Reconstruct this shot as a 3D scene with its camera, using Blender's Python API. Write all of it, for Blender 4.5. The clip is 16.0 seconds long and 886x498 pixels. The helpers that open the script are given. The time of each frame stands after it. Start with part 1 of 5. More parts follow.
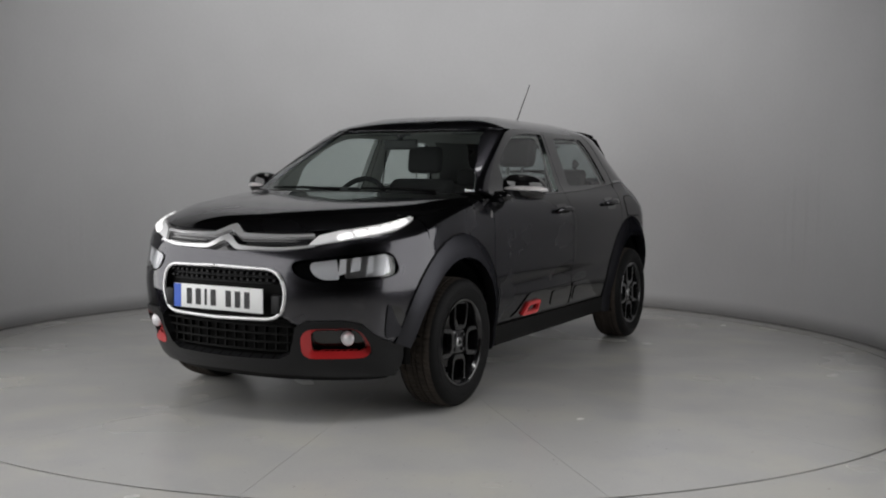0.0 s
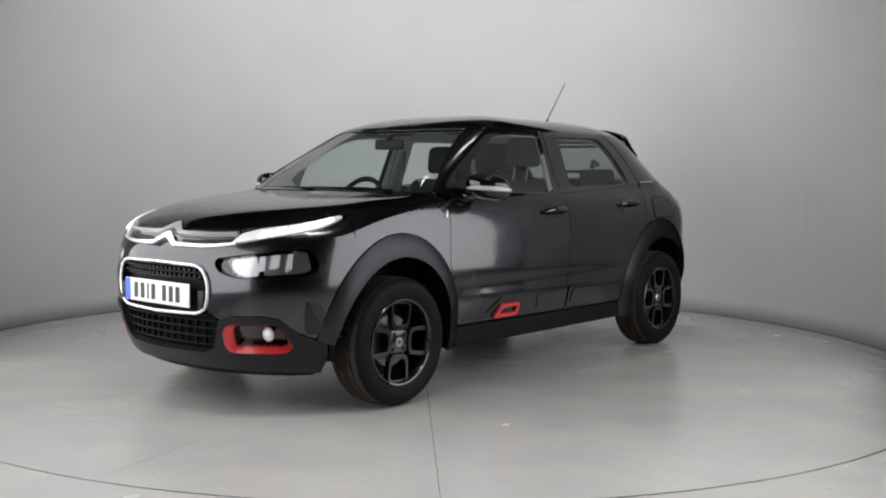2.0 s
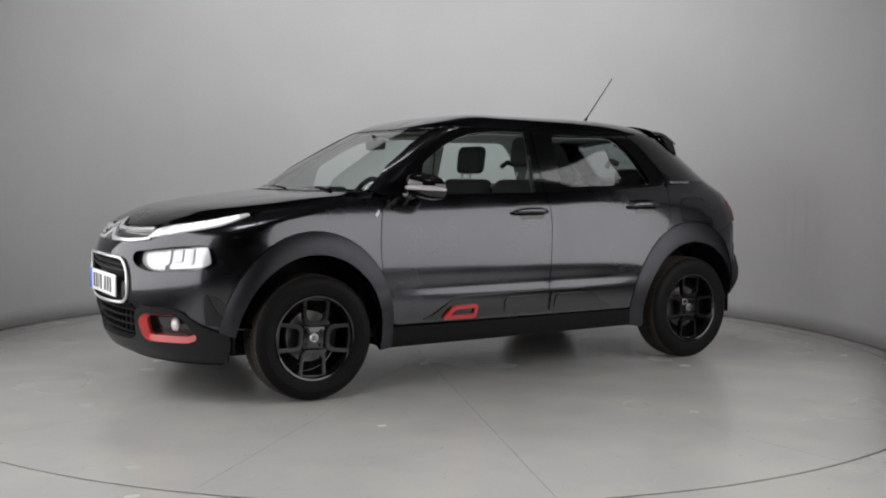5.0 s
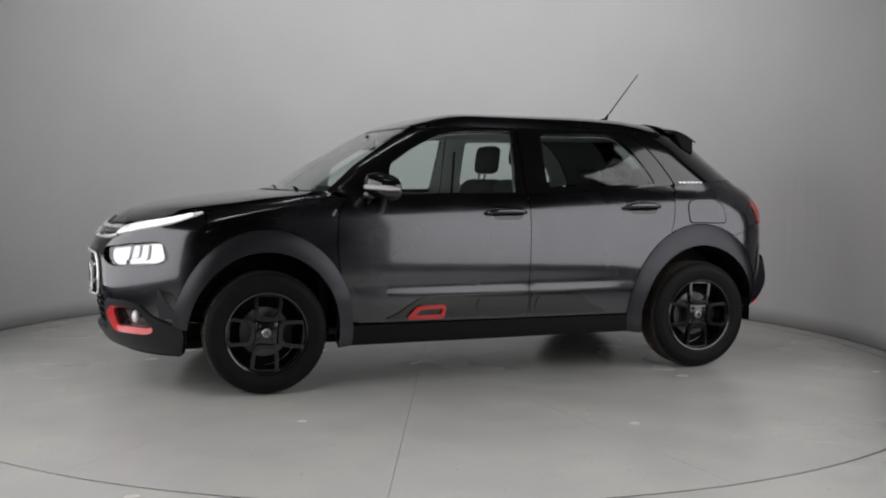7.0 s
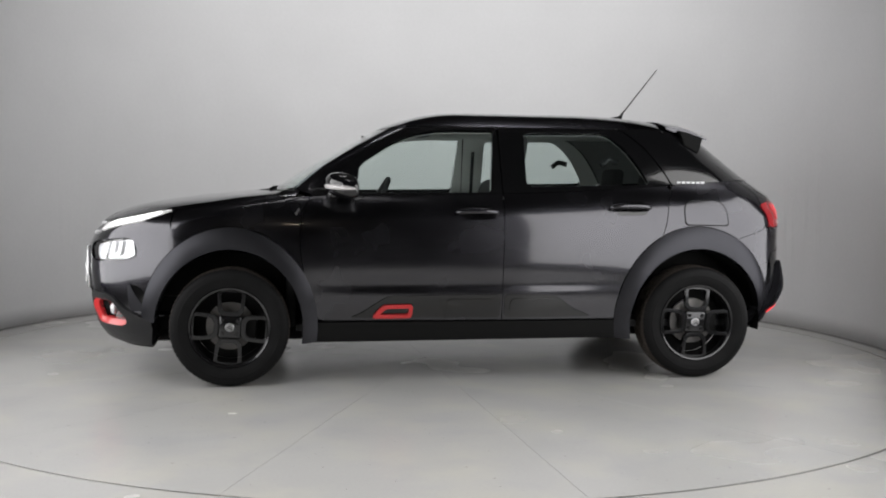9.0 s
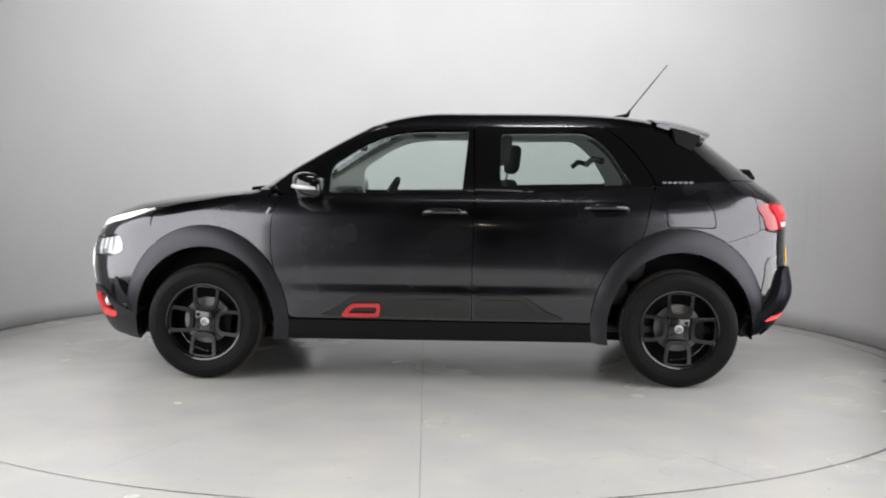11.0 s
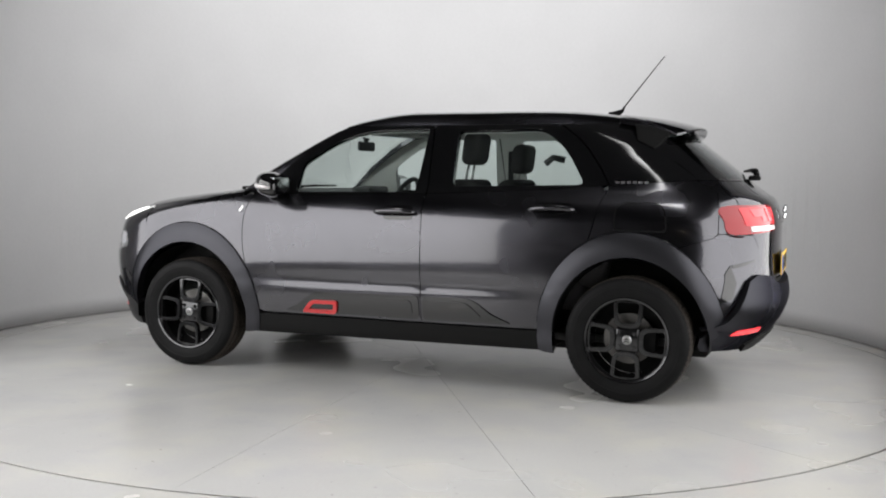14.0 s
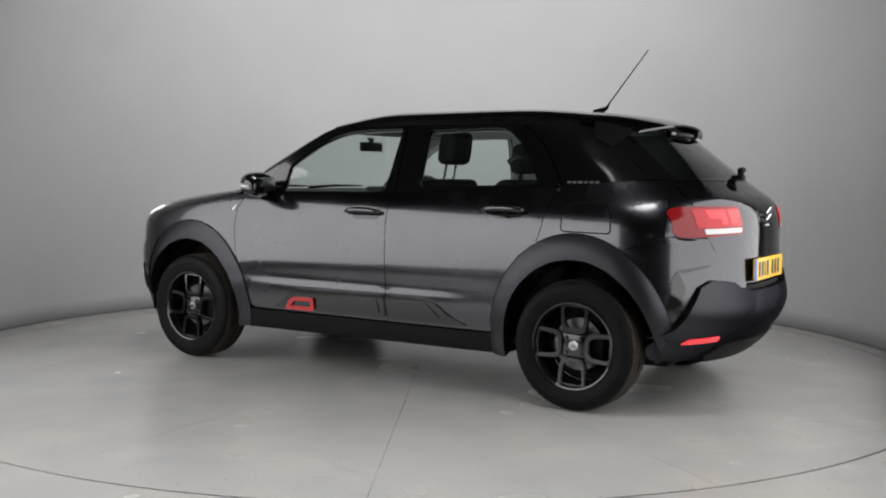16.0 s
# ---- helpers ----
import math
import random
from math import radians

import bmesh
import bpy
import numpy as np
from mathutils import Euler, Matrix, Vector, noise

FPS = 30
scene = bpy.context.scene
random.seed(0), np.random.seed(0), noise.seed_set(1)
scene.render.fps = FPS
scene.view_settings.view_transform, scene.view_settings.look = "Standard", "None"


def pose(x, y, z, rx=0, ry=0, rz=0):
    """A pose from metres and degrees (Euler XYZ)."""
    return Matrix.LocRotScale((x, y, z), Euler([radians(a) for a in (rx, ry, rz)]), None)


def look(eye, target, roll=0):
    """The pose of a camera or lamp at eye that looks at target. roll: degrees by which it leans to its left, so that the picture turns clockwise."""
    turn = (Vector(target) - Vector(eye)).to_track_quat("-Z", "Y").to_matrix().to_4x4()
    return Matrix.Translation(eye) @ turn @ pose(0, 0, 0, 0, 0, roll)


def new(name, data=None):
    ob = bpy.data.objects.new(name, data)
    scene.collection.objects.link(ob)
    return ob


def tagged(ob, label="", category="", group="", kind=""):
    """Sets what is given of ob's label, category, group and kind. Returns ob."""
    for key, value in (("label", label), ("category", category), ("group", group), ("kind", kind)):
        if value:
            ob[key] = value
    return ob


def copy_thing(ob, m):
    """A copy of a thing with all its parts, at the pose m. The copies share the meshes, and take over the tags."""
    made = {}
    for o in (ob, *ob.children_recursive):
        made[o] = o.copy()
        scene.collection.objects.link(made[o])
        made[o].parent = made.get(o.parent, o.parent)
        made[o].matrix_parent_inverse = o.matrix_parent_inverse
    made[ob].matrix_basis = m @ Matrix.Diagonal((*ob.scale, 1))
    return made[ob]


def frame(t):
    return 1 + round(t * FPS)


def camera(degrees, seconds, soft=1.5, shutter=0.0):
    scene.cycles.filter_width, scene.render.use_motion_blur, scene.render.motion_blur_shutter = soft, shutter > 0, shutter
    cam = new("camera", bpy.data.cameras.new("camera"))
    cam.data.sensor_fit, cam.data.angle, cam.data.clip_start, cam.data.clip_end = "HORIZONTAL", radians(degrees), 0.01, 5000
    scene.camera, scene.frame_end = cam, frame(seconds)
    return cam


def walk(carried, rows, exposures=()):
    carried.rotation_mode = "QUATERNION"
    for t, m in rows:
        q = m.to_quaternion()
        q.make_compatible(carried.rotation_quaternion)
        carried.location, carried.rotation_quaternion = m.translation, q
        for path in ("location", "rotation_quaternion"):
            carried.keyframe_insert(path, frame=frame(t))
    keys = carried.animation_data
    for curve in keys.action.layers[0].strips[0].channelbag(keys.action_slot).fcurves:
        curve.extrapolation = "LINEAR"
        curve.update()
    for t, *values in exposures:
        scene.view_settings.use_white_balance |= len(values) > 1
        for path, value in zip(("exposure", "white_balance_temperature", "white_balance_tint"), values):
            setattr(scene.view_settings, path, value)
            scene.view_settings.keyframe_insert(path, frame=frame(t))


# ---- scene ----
EYE = Vector((0.0, -6.369, 1.121))
AIM = EYE + Vector((0.0191, 0.9974, -0.0698))
cam = camera(47.13, 16.0, soft=2.0)
STILL = look(EYE, AIM, 0.52)
walk(cam, [(0.0, STILL), (16.0, STILL)],
     exposures=[(0.0, -1.10), (0.5, -0.94), (1.0, -0.65), (1.5, -0.52), (2.0, -0.46), (3.0, -0.46), (4.0, -0.57), (6.3, -0.86), (7.0, -0.84), (8.0, -0.76),
                (8.8, -0.40), (9.2, -0.33), (11.3, 0.08), (12.5, 0.16), (13.5, 0.03), (14.5, -0.31), (16.0, -0.62)])

# ---- light ----
world = bpy.data.worlds.new("hall_dark")
scene.world = world
world.use_nodes = True
world.node_tree.nodes["Background"].inputs[0].default_value = (0.5, 0.52, 0.55, 1)
world.node_tree.nodes["Background"].inputs[1].default_value = 0.01


def area(name, eye, target, sx, sy, watts, colour=(1, 0.99, 0.97)):
    data = bpy.data.lights.new(name, "AREA")
    data.shape, data.size, data.size_y, data.energy, data.color = "RECTANGLE", sx, sy, watts, colour
    ob = new(name, data)
    ob.matrix_world = look(eye, target)
    return ob


# two tall light banks beside the opening, out of view, and shaded lamps thrown at the back wall
BANKS = (((-2.95, -0.22), (-1.95, -3.95), 104), ((2.90, -0.42), (1.62, -3.50), 78))
for (x0, y0), (x1, y1), watts in BANKS:
    mx, my, length = (x0 + x1) / 2, (y0 + y1) / 2, math.hypot(x1 - x0, y1 - y0)
    nx, ny = (y1 - y0) / length, (x0 - x1) / length
    if nx * mx > 0:
        nx, ny = -nx, -ny
    area("bank_lamp", (mx, my, 1.35), (mx + nx, my + ny, 1.35), length, 2.1, watts, (1, 0.992, 0.988))
for sx in (-1, 1):
    lamp = area("ceiling_lamp", (0.9 * sx, 0.4, 4.3), (0.9 * sx, 3.0, 0.9), 0.8, 0.4, 39, (1, 0.992, 0.988))
    lamp.data.spread = radians(130)
# added fill down on the floor before the car, coned to miss its reflections
lamp = area("floor_fill", (0.0, -3.0, 4.7), (0, -3.0, 0.0), 2.4, 0.6, 25, (1, 0.992, 0.988))
lamp.data.spread = radians(58)
area("camera_lamp", (-0.15, -6.0, 1.95), (0, 0, 0.9), 0.12, 0.03, 0.6, (1, 0.85, 0.62))


# ---- materials ----
def material(name, colour, rough=0.5, metal=0.0, coat=0.0, emit=None, strength=0.0, spec=0.5, grain=0.0, scale=60.0, bump=0.0, stain=0.0, stain_scale=2.0, ramp=0.0):
    m = bpy.data.materials.new(name)
    m.use_nodes = True
    nt = m.node_tree
    b = nt.nodes["Principled BSDF"]
    b.inputs["Base Color"].default_value = (*colour, 1)
    b.inputs["Roughness"].default_value = rough
    b.inputs["Metallic"].default_value = metal
    b.inputs["Specular IOR Level"].default_value = spec
    b.inputs["Coat Weight"].default_value = coat
    b.inputs["Coat Roughness"].default_value = 0.03
    if emit:
        b.inputs["Emission Color"].default_value = (*emit, 1)
        b.inputs["Emission Strength"].default_value = strength
    if grain or bump or stain:
        co = nt.nodes.new("ShaderNodeTexCoord")
        fine = nt.nodes.new("ShaderNodeTexNoise")
        fine.inputs["Scale"].default_value, fine.inputs["Detail"].default_value = scale, 6
        nt.links.new(co.outputs["Object"], fine.inputs["Vector"])
        wide = nt.nodes.new("ShaderNodeTexNoise")
        wide.inputs["Scale"].default_value, wide.inputs["Detail"].default_value = stain_scale, 2
        wide.inputs["Roughness"].default_value = 0.62
        nt.links.new(co.outputs["Object"], wide.inputs["Vector"])

        def spread(src, amount):
            r = nt.nodes.new("ShaderNodeMapRange")
            r.inputs["From Min"].default_value, r.inputs["From Max"].default_value = 0.28, 0.72
            r.inputs["To Min"].default_value, r.inputs["To Max"].default_value = 1 - amount, 1 + amount
            nt.links.new(src.outputs["Fac"], r.inputs["Value"])
            return r
        g1, g2 = spread(fine, grain), spread(wide, stain)
        mul = nt.nodes.new("ShaderNodeMath")
        mul.operation = "MULTIPLY"
        nt.links.new(g1.outputs[0], mul.inputs[0])
        nt.links.new(g2.outputs[0], mul.inputs[1])
        mix = nt.nodes.new("ShaderNodeVectorMath")
        mix.operation = "SCALE"
        mix.inputs[0].default_value = colour
        nt.links.new(mul.outputs[0], mix.inputs["Scale"])
        nt.links.new(mix.outputs[0], b.inputs["Base Color"])
        if ramp:
            rr = nt.nodes.new("ShaderNodeMapRange")
            rr.inputs["From Min"].default_value, rr.inputs["From Max"].default_value = 0.3, 0.7
            rr.inputs["To Min"].default_value, rr.inputs["To Max"].default_value = max(rough - ramp, 0.02), rough + ramp
            nt.links.new(wide.outputs["Fac"], rr.inputs["Value"])
            nt.links.new(rr.outputs[0], b.inputs["Roughness"])
        if bump:
            bp = nt.nodes.new("ShaderNodeBump")
            bp.inputs["Strength"].default_value, bp.inputs["Distance"].default_value = bump, 0.002
            nt.links.new(fine.outputs["Fac"], bp.inputs["Height"])
            nt.links.new(bp.outputs[0], b.inputs["Normal"])
    return m


def glass(name, tint, gloss=1.0):
    m = bpy.data.materials.new(name)
    m.use_nodes = True
    nt = m.node_tree
    nt.nodes.clear()
    out = nt.nodes.new("ShaderNodeOutputMaterial")
    clear = nt.nodes.new("ShaderNodeBsdfTransparent")
    clear.inputs[0].default_value = (*tint, 1)
    shine = nt.nodes.new("ShaderNodeBsdfGlossy")
    shine.inputs["Roughness"].default_value = 0.02
    shine.inputs[0].default_value = (gloss, gloss, gloss, 1)
    edge = nt.nodes.new("ShaderNodeLayerWeight")
    edge.inputs[0].default_value = 0.5
    power = nt.nodes.new("ShaderNodeMath")
    power.operation = "POWER"
    power.inputs[1].default_value = 5.0
    fres = nt.nodes.new("ShaderNodeMath")
    fres.operation = "MULTIPLY_ADD"
    fres.inputs[1].default_value, fres.inputs[2].default_value = 0.9, 0.06
    nt.links.new(edge.outputs["Facing"], power.inputs[0])
    nt.links.new(power.outputs[0], fres.inputs[0])
    mix = nt.nodes.new("ShaderNodeMixShader")
    nt.links.new(fres.outputs[0], mix.inputs[0])
    nt.links.new(clear.outputs[0], mix.inputs[1])
    nt.links.new(shine.outputs[0], mix.inputs[2])
    nt.links.new(mix.outputs[0], out.inputs[0])
    return m


def floor_paint(held=None):
    """Pale grey floor paint with cloudy warm and cool patches, scuffs and fine dark specks."""
    m = material("grey_painted_concrete", (0.49, 0.486, 0.474), 0.25, spec=0.9, grain=0.02, scale=70, bump=0.03, stain=0.03, stain_scale=1.1, ramp=0.04)
    nt = m.node_tree
    b = nt.nodes["Principled BSDF"]
    base = b.inputs["Base Color"].links[0].from_socket
    co = nt.nodes.new("ShaderNodeTexCoord")

    def layer(scale, lo, hi, colour, blend, under, detail=4.0):
        tex = nt.nodes.new("ShaderNodeTexNoise")
        tex.inputs["Scale"].default_value, tex.inputs["Detail"].default_value = scale, detail
        nt.links.new(co.outputs["Object"], tex.inputs["Vector"])
        r = nt.nodes.new("ShaderNodeMapRange")
        r.inputs["From Min"].default_value, r.inputs["From Max"].default_value = lo, hi
        r.inputs["To Max"].default_value = blend
        nt.links.new(tex.outputs["Fac"], r.inputs["Value"])
        mix = nt.nodes.new("ShaderNodeMix")
        mix.data_type = "RGBA"
        nt.links.new(r.outputs[0], mix.inputs[0])
        nt.links.new(under, mix.inputs[6])
        mix.inputs[7].default_value = (*colour, 1)
        return mix.outputs[2]
    for node in nt.nodes:
        if node.type == "TEX_COORD" and held:
            node.object = held
    c = layer(2.3, 0.48, 0.68, (0.57, 0.548, 0.47), 0.38, base)
    c = layer(3.4, 0.52, 0.70, (0.43, 0.434, 0.444), 0.38, c)
    c = layer(38.0, 0.72, 0.78, (0.13, 0.12, 0.11), 0.6, c, 2.0)
    nt.links.new(c, b.inputs["Base Color"])
    return m


WALL = material("white_painted_sheet", (0.66, 0.66, 0.67), 0.55, grain=0.015, scale=40, bump=0.08, stain=0.03, stain_scale=1.2)
FLOOR = floor_paint()
FOOT = material("wall_foot_shade", (0.24, 0.235, 0.23), 0.8, grain=0.15, scale=30)
GROOVE = material("dark_groove", (0.09, 0.085, 0.08), 0.8, grain=0.2, scale=50)
HALL = material("dark_hall_paint", (0.03, 0.03, 0.032), 0.9, grain=0.1, scale=5)
CEIL = material("grey_hall_ceiling_paint", (0.15, 0.15, 0.152), 0.9, grain=0.06, scale=5)
PAINT = material("black_pearl_paint", (0.060, 0.059, 0.067), 0.25, metal=1.0, coat=1.0, stain=0.10, stain_scale=4, ramp=0.04)
CLAD = material("satin_black_cladding", (0.052, 0.052, 0.058), 0.42, metal=1.0, grain=0.05, scale=500, bump=0.05, stain=0.06, stain_scale=4)
PAINT.node_tree.nodes["Principled BSDF"].inputs["Coat Roughness"].default_value = 0.07
for m in (PAINT, CLAD):
    m.node_tree.nodes["Principled BSDF"].inputs["Specular Tint"].default_value = (0.22, 0.22, 0.24, 1)
GLOSS = material("black_gloss_trim", (0.004, 0.004, 0.0045), 0.1, coat=0.6)
PLASTIC = material("grey_black_plastic", (0.012, 0.0122, 0.0133), 0.38, grain=0.12, scale=700, bump=0.15, spec=0.25)
DARK = material("dark_plastic", (0.006, 0.006, 0.006), 0.6, grain=0.1, scale=300, spec=0.12)
RUBBER = material("tyre_rubber", (0.0055, 0.0055, 0.0058), 0.6, grain=0.15, scale=200, bump=0.2, stain=0.25, stain_scale=9, spec=0.13)
TREAD = material("dusty_tread", (0.034, 0.026, 0.020), 0.85, grain=0.25, scale=120, stain=0.3, stain_scale=12)
DISC = material("worn_brake_steel", (0.16, 0.155, 0.15), 0.45, metal=1.0, grain=0.1, scale=150)
ALLOY = material("gloss_black_alloy", (0.032, 0.032, 0.034), 0.2, metal=0.8, coat=0.8, grain=0.03, scale=300)
STEEL = material("brushed_steel", (0.5, 0.5, 0.5), 0.35, metal=1.0, grain=0.08, scale=200)
CHROME = material("bright_chrome", (0.82, 0.82, 0.83), 0.2, metal=1.0)
BRIGHT = material("bright_silver_trim", (0.80, 0.80, 0.81), 0.24, metal=0.62)
SATIN = material("satin_silver", (0.62, 0.62, 0.63), 0.3, metal=1.0)
RED = material("red_gloss_trim", (0.55, 0.025, 0.028), 0.3, coat=0.5, grain=0.05, scale=200)
FABRIC = material("dark_grey_seat_cloth", (0.045, 0.043, 0.045), 0.9, grain=0.2, scale=400, bump=0.3, stain=0.1)
TRIM = material("grey_cabin_trim", (0.22, 0.22, 0.215), 0.75, grain=0.06, scale=200)
HEADLINER = material("pale_headliner", (0.72, 0.72, 0.70), 0.9, grain=0.04, scale=300)
DASH = material("dark_dash_plastic", (0.03, 0.03, 0.032), 0.6, grain=0.1, scale=400)
PLATE_W = material("white_reflective_plate", (0.92, 0.93, 0.93), 0.35, grain=0.02, scale=200)
PLATE_Y = material("yellow_reflective_plate", (0.85, 0.52, 0.02), 0.35, grain=0.02, scale=200)
BLUE = material("blue_plate_band", (0.03, 0.12, 0.62), 0.35)
INK = material("black_plate_ink", (0.01, 0.01, 0.012), 0.4)
DRL = material("lit_daylight_lamp", (0.8, 0.8, 0.8), 0.2, emit=(1, 0.99, 0.97), strength=1.7)
LENSLIT = material("pale_lamp_reflector", (0.78, 0.78, 0.80), 0.32, metal=0.3)
DRLBASE = material("pale_lit_lamp_lens", (0.75, 0.75, 0.76), 0.2, coat=0.5, emit=(1, 0.99, 0.97), strength=0.25)
TAIL = material("red_tail_lens", (0.42, 0.012, 0.02), 0.14, coat=0.3, spec=0.3, grain=0.04, scale=90, emit=(1, 0.03, 0.04), strength=0.18)
TAILLIT = material("red_tail_glow", (0.6, 0.03, 0.04), 0.18, coat=0.3, spec=0.3, emit=(1, 0.06, 0.07), strength=0.9)
TAILDARK = material("dark_red_lens", (0.25, 0.008, 0.012), 0.12, coat=0.3, spec=0.3)
WHITELENS = material("frosted_white_lens", (0.62, 0.6, 0.6), 0.2, coat=0.6)
GLASS = glass("window_glass", (0.86, 0.92, 0.90))
TINT = glass("rear_tinted_glass", (0.80, 0.86, 0.84))
DARKGLASS = glass("dark_tinted_glass", (0.34, 0.38, 0.38))
CLEAR = glass("lamp_lens", (0.93, 0.94, 0.95))


# ---- mesh helpers ----
def finish(bm, smooth=True):
    bmesh.ops.recalc_face_normals(bm, faces=bm.faces)
    for f in bm.faces:
        f.smooth = smooth
    return bm


def part(name, bm, mat, parent=None, label="", pose_m=None, sharp=35.0):
    """Link a bmesh as one mesh object under a thing or a part."""
    if sharp:
        lim = radians(sharp)
        for f in bm.faces:
            f.smooth = True
        for e in bm.edges:
            if len(e.link_faces) == 2:
                if e.calc_face_angle(0) > lim:
                    e.smooth = False
    me = bpy.data.meshes.new(name)
    bm.to_mesh(me)
    bm.free()
    for m in (mat if isinstance(mat, (list, tuple)) else (mat,)):
        me.materials.append(m)
    ob = new(name, me)
    if parent:
        ob.parent = parent
    if pose_m is not None:
        ob.matrix_basis = pose_m
    if label:
        tagged(ob, label)
    return ob


def box_bm(x0, y0, z0, x1, y1, z1, bevel=0.0, seg=2):
    bm = bmesh.new()
    bmesh.ops.create_cube(bm, size=1.0)
    for v in bm.verts:
        v.co = Vector(((x0 + x1) / 2 + v.co.x * (x1 - x0), (y0 + y1) / 2 + v.co.y * (y1 - y0), (z0 + z1) / 2 + v.co.z * (z1 - z0)))
    if bevel:
        bmesh.ops.bevel(bm, geom=bm.edges[:], offset=bevel, segments=seg, affect="EDGES", profile=0.5)
    return bm


def lathe_bm(profile, n=48, a0=0.0, a1=360.0, closed=False):
    """Turn a list of (radius, along) about the y axis."""
    bm = bmesh.new()
    full = abs(a1 - a0) >= 359.9
    count = n if full else n + 1
    rings = []
    for i in range(count):
        a = radians(a0 + (a1 - a0) * i / n)
        rings.append([bm.verts.new((r * math.cos(a), y, r * math.sin(a))) for r, y in profile])
    m = len(profile)
    for i in range(n):
        p, q = rings[i], rings[(i + 1) % count]
        for j in range(m if closed else m - 1):
            k = (j + 1) % m
            bm.faces.new((p[j], p[k], q[k], q[j]))
    bmesh.ops.remove_doubles(bm, verts=bm.verts[:], dist=1e-5)
    bmesh.ops.recalc_face_normals(bm, faces=bm.faces[:])
    return bm


def tube_bm(points, radius, sides=8, flat=1.0):
    """A round bar along points; ends closed."""
    bm = bmesh.new()
    pts = [Vector(points[0])]
    for p in points[1:]:
        if (Vector(p) - pts[-1]).length > 1e-5:
            pts.append(Vector(p))
    rings = []
    side = None
    for i, p in enumerate(pts):
        d = (pts[min(i + 1, len(pts) - 1)] - pts[max(i - 1, 0)]).normalized()
        if side is None:
            side = d.orthogonal().normalized()
        side = (side - d * side.dot(d)).normalized()
        up = d.cross(side)
        r = radius[i] if isinstance(radius, (list, tuple)) else radius
        rings.append([bm.verts.new(p + (side * math.cos(a) + up * math.sin(a) * flat) * r) for a in (2 * math.pi * k / sides for k in range(sides))])
    for a, b in zip(rings, rings[1:]):
        for k in range(sides):
            bm.faces.new((a[k], a[(k + 1) % sides], b[(k + 1) % sides], b[k]))
    bm.faces.new(rings[0][::-1])
    bm.faces.new(rings[-1])
    return bm


def join_bm(*bms):
    out = bmesh.new()
    for b in bms:
        me = bpy.data.meshes.new("tmp")
        b.to_mesh(me)
        b.free()
        out.from_mesh(me)
        bpy.data.meshes.remove(me)
    return out


# ---- the studio ----
R_TABLE, GAP = 2.936, 0.014
R_WALL, WALL_C, WALL_H = 3.10, Vector((-0.03, 0.075, 0)), 3.05
OPEN_L, OPEN_R = 84.5, 86.5


def ring_bm(r0, r1, z0, z1, n=180):
    return lathe_bm([(r0, z0), (r1, z0), (r1, z1), (r0, z1)], n, closed=True)


def upright(bm):
    """Turn a lathe about y into one about z."""
    bmesh.ops.rotate(bm, verts=bm.verts[:], cent=(0, 0, 0), matrix=Matrix.Rotation(radians(90), 3, "X"))
    return bm


ground = part("ground", upright(ring_bm(R_TABLE + GAP, 12.0, -0.06, 0.0)), FLOOR)
tagged(ground, "light grey painted concrete floor round the turntable", "floor", kind="structure")
pit = part("floor_groove", upright(lathe_bm([(R_TABLE - 0.06, -0.02), (R_TABLE + 0.05, -0.02)], 180)), GROOVE)
pit.location.z = -0.006
tagged(pit, "narrow dark groove round the turntable", "groove", kind="structure")


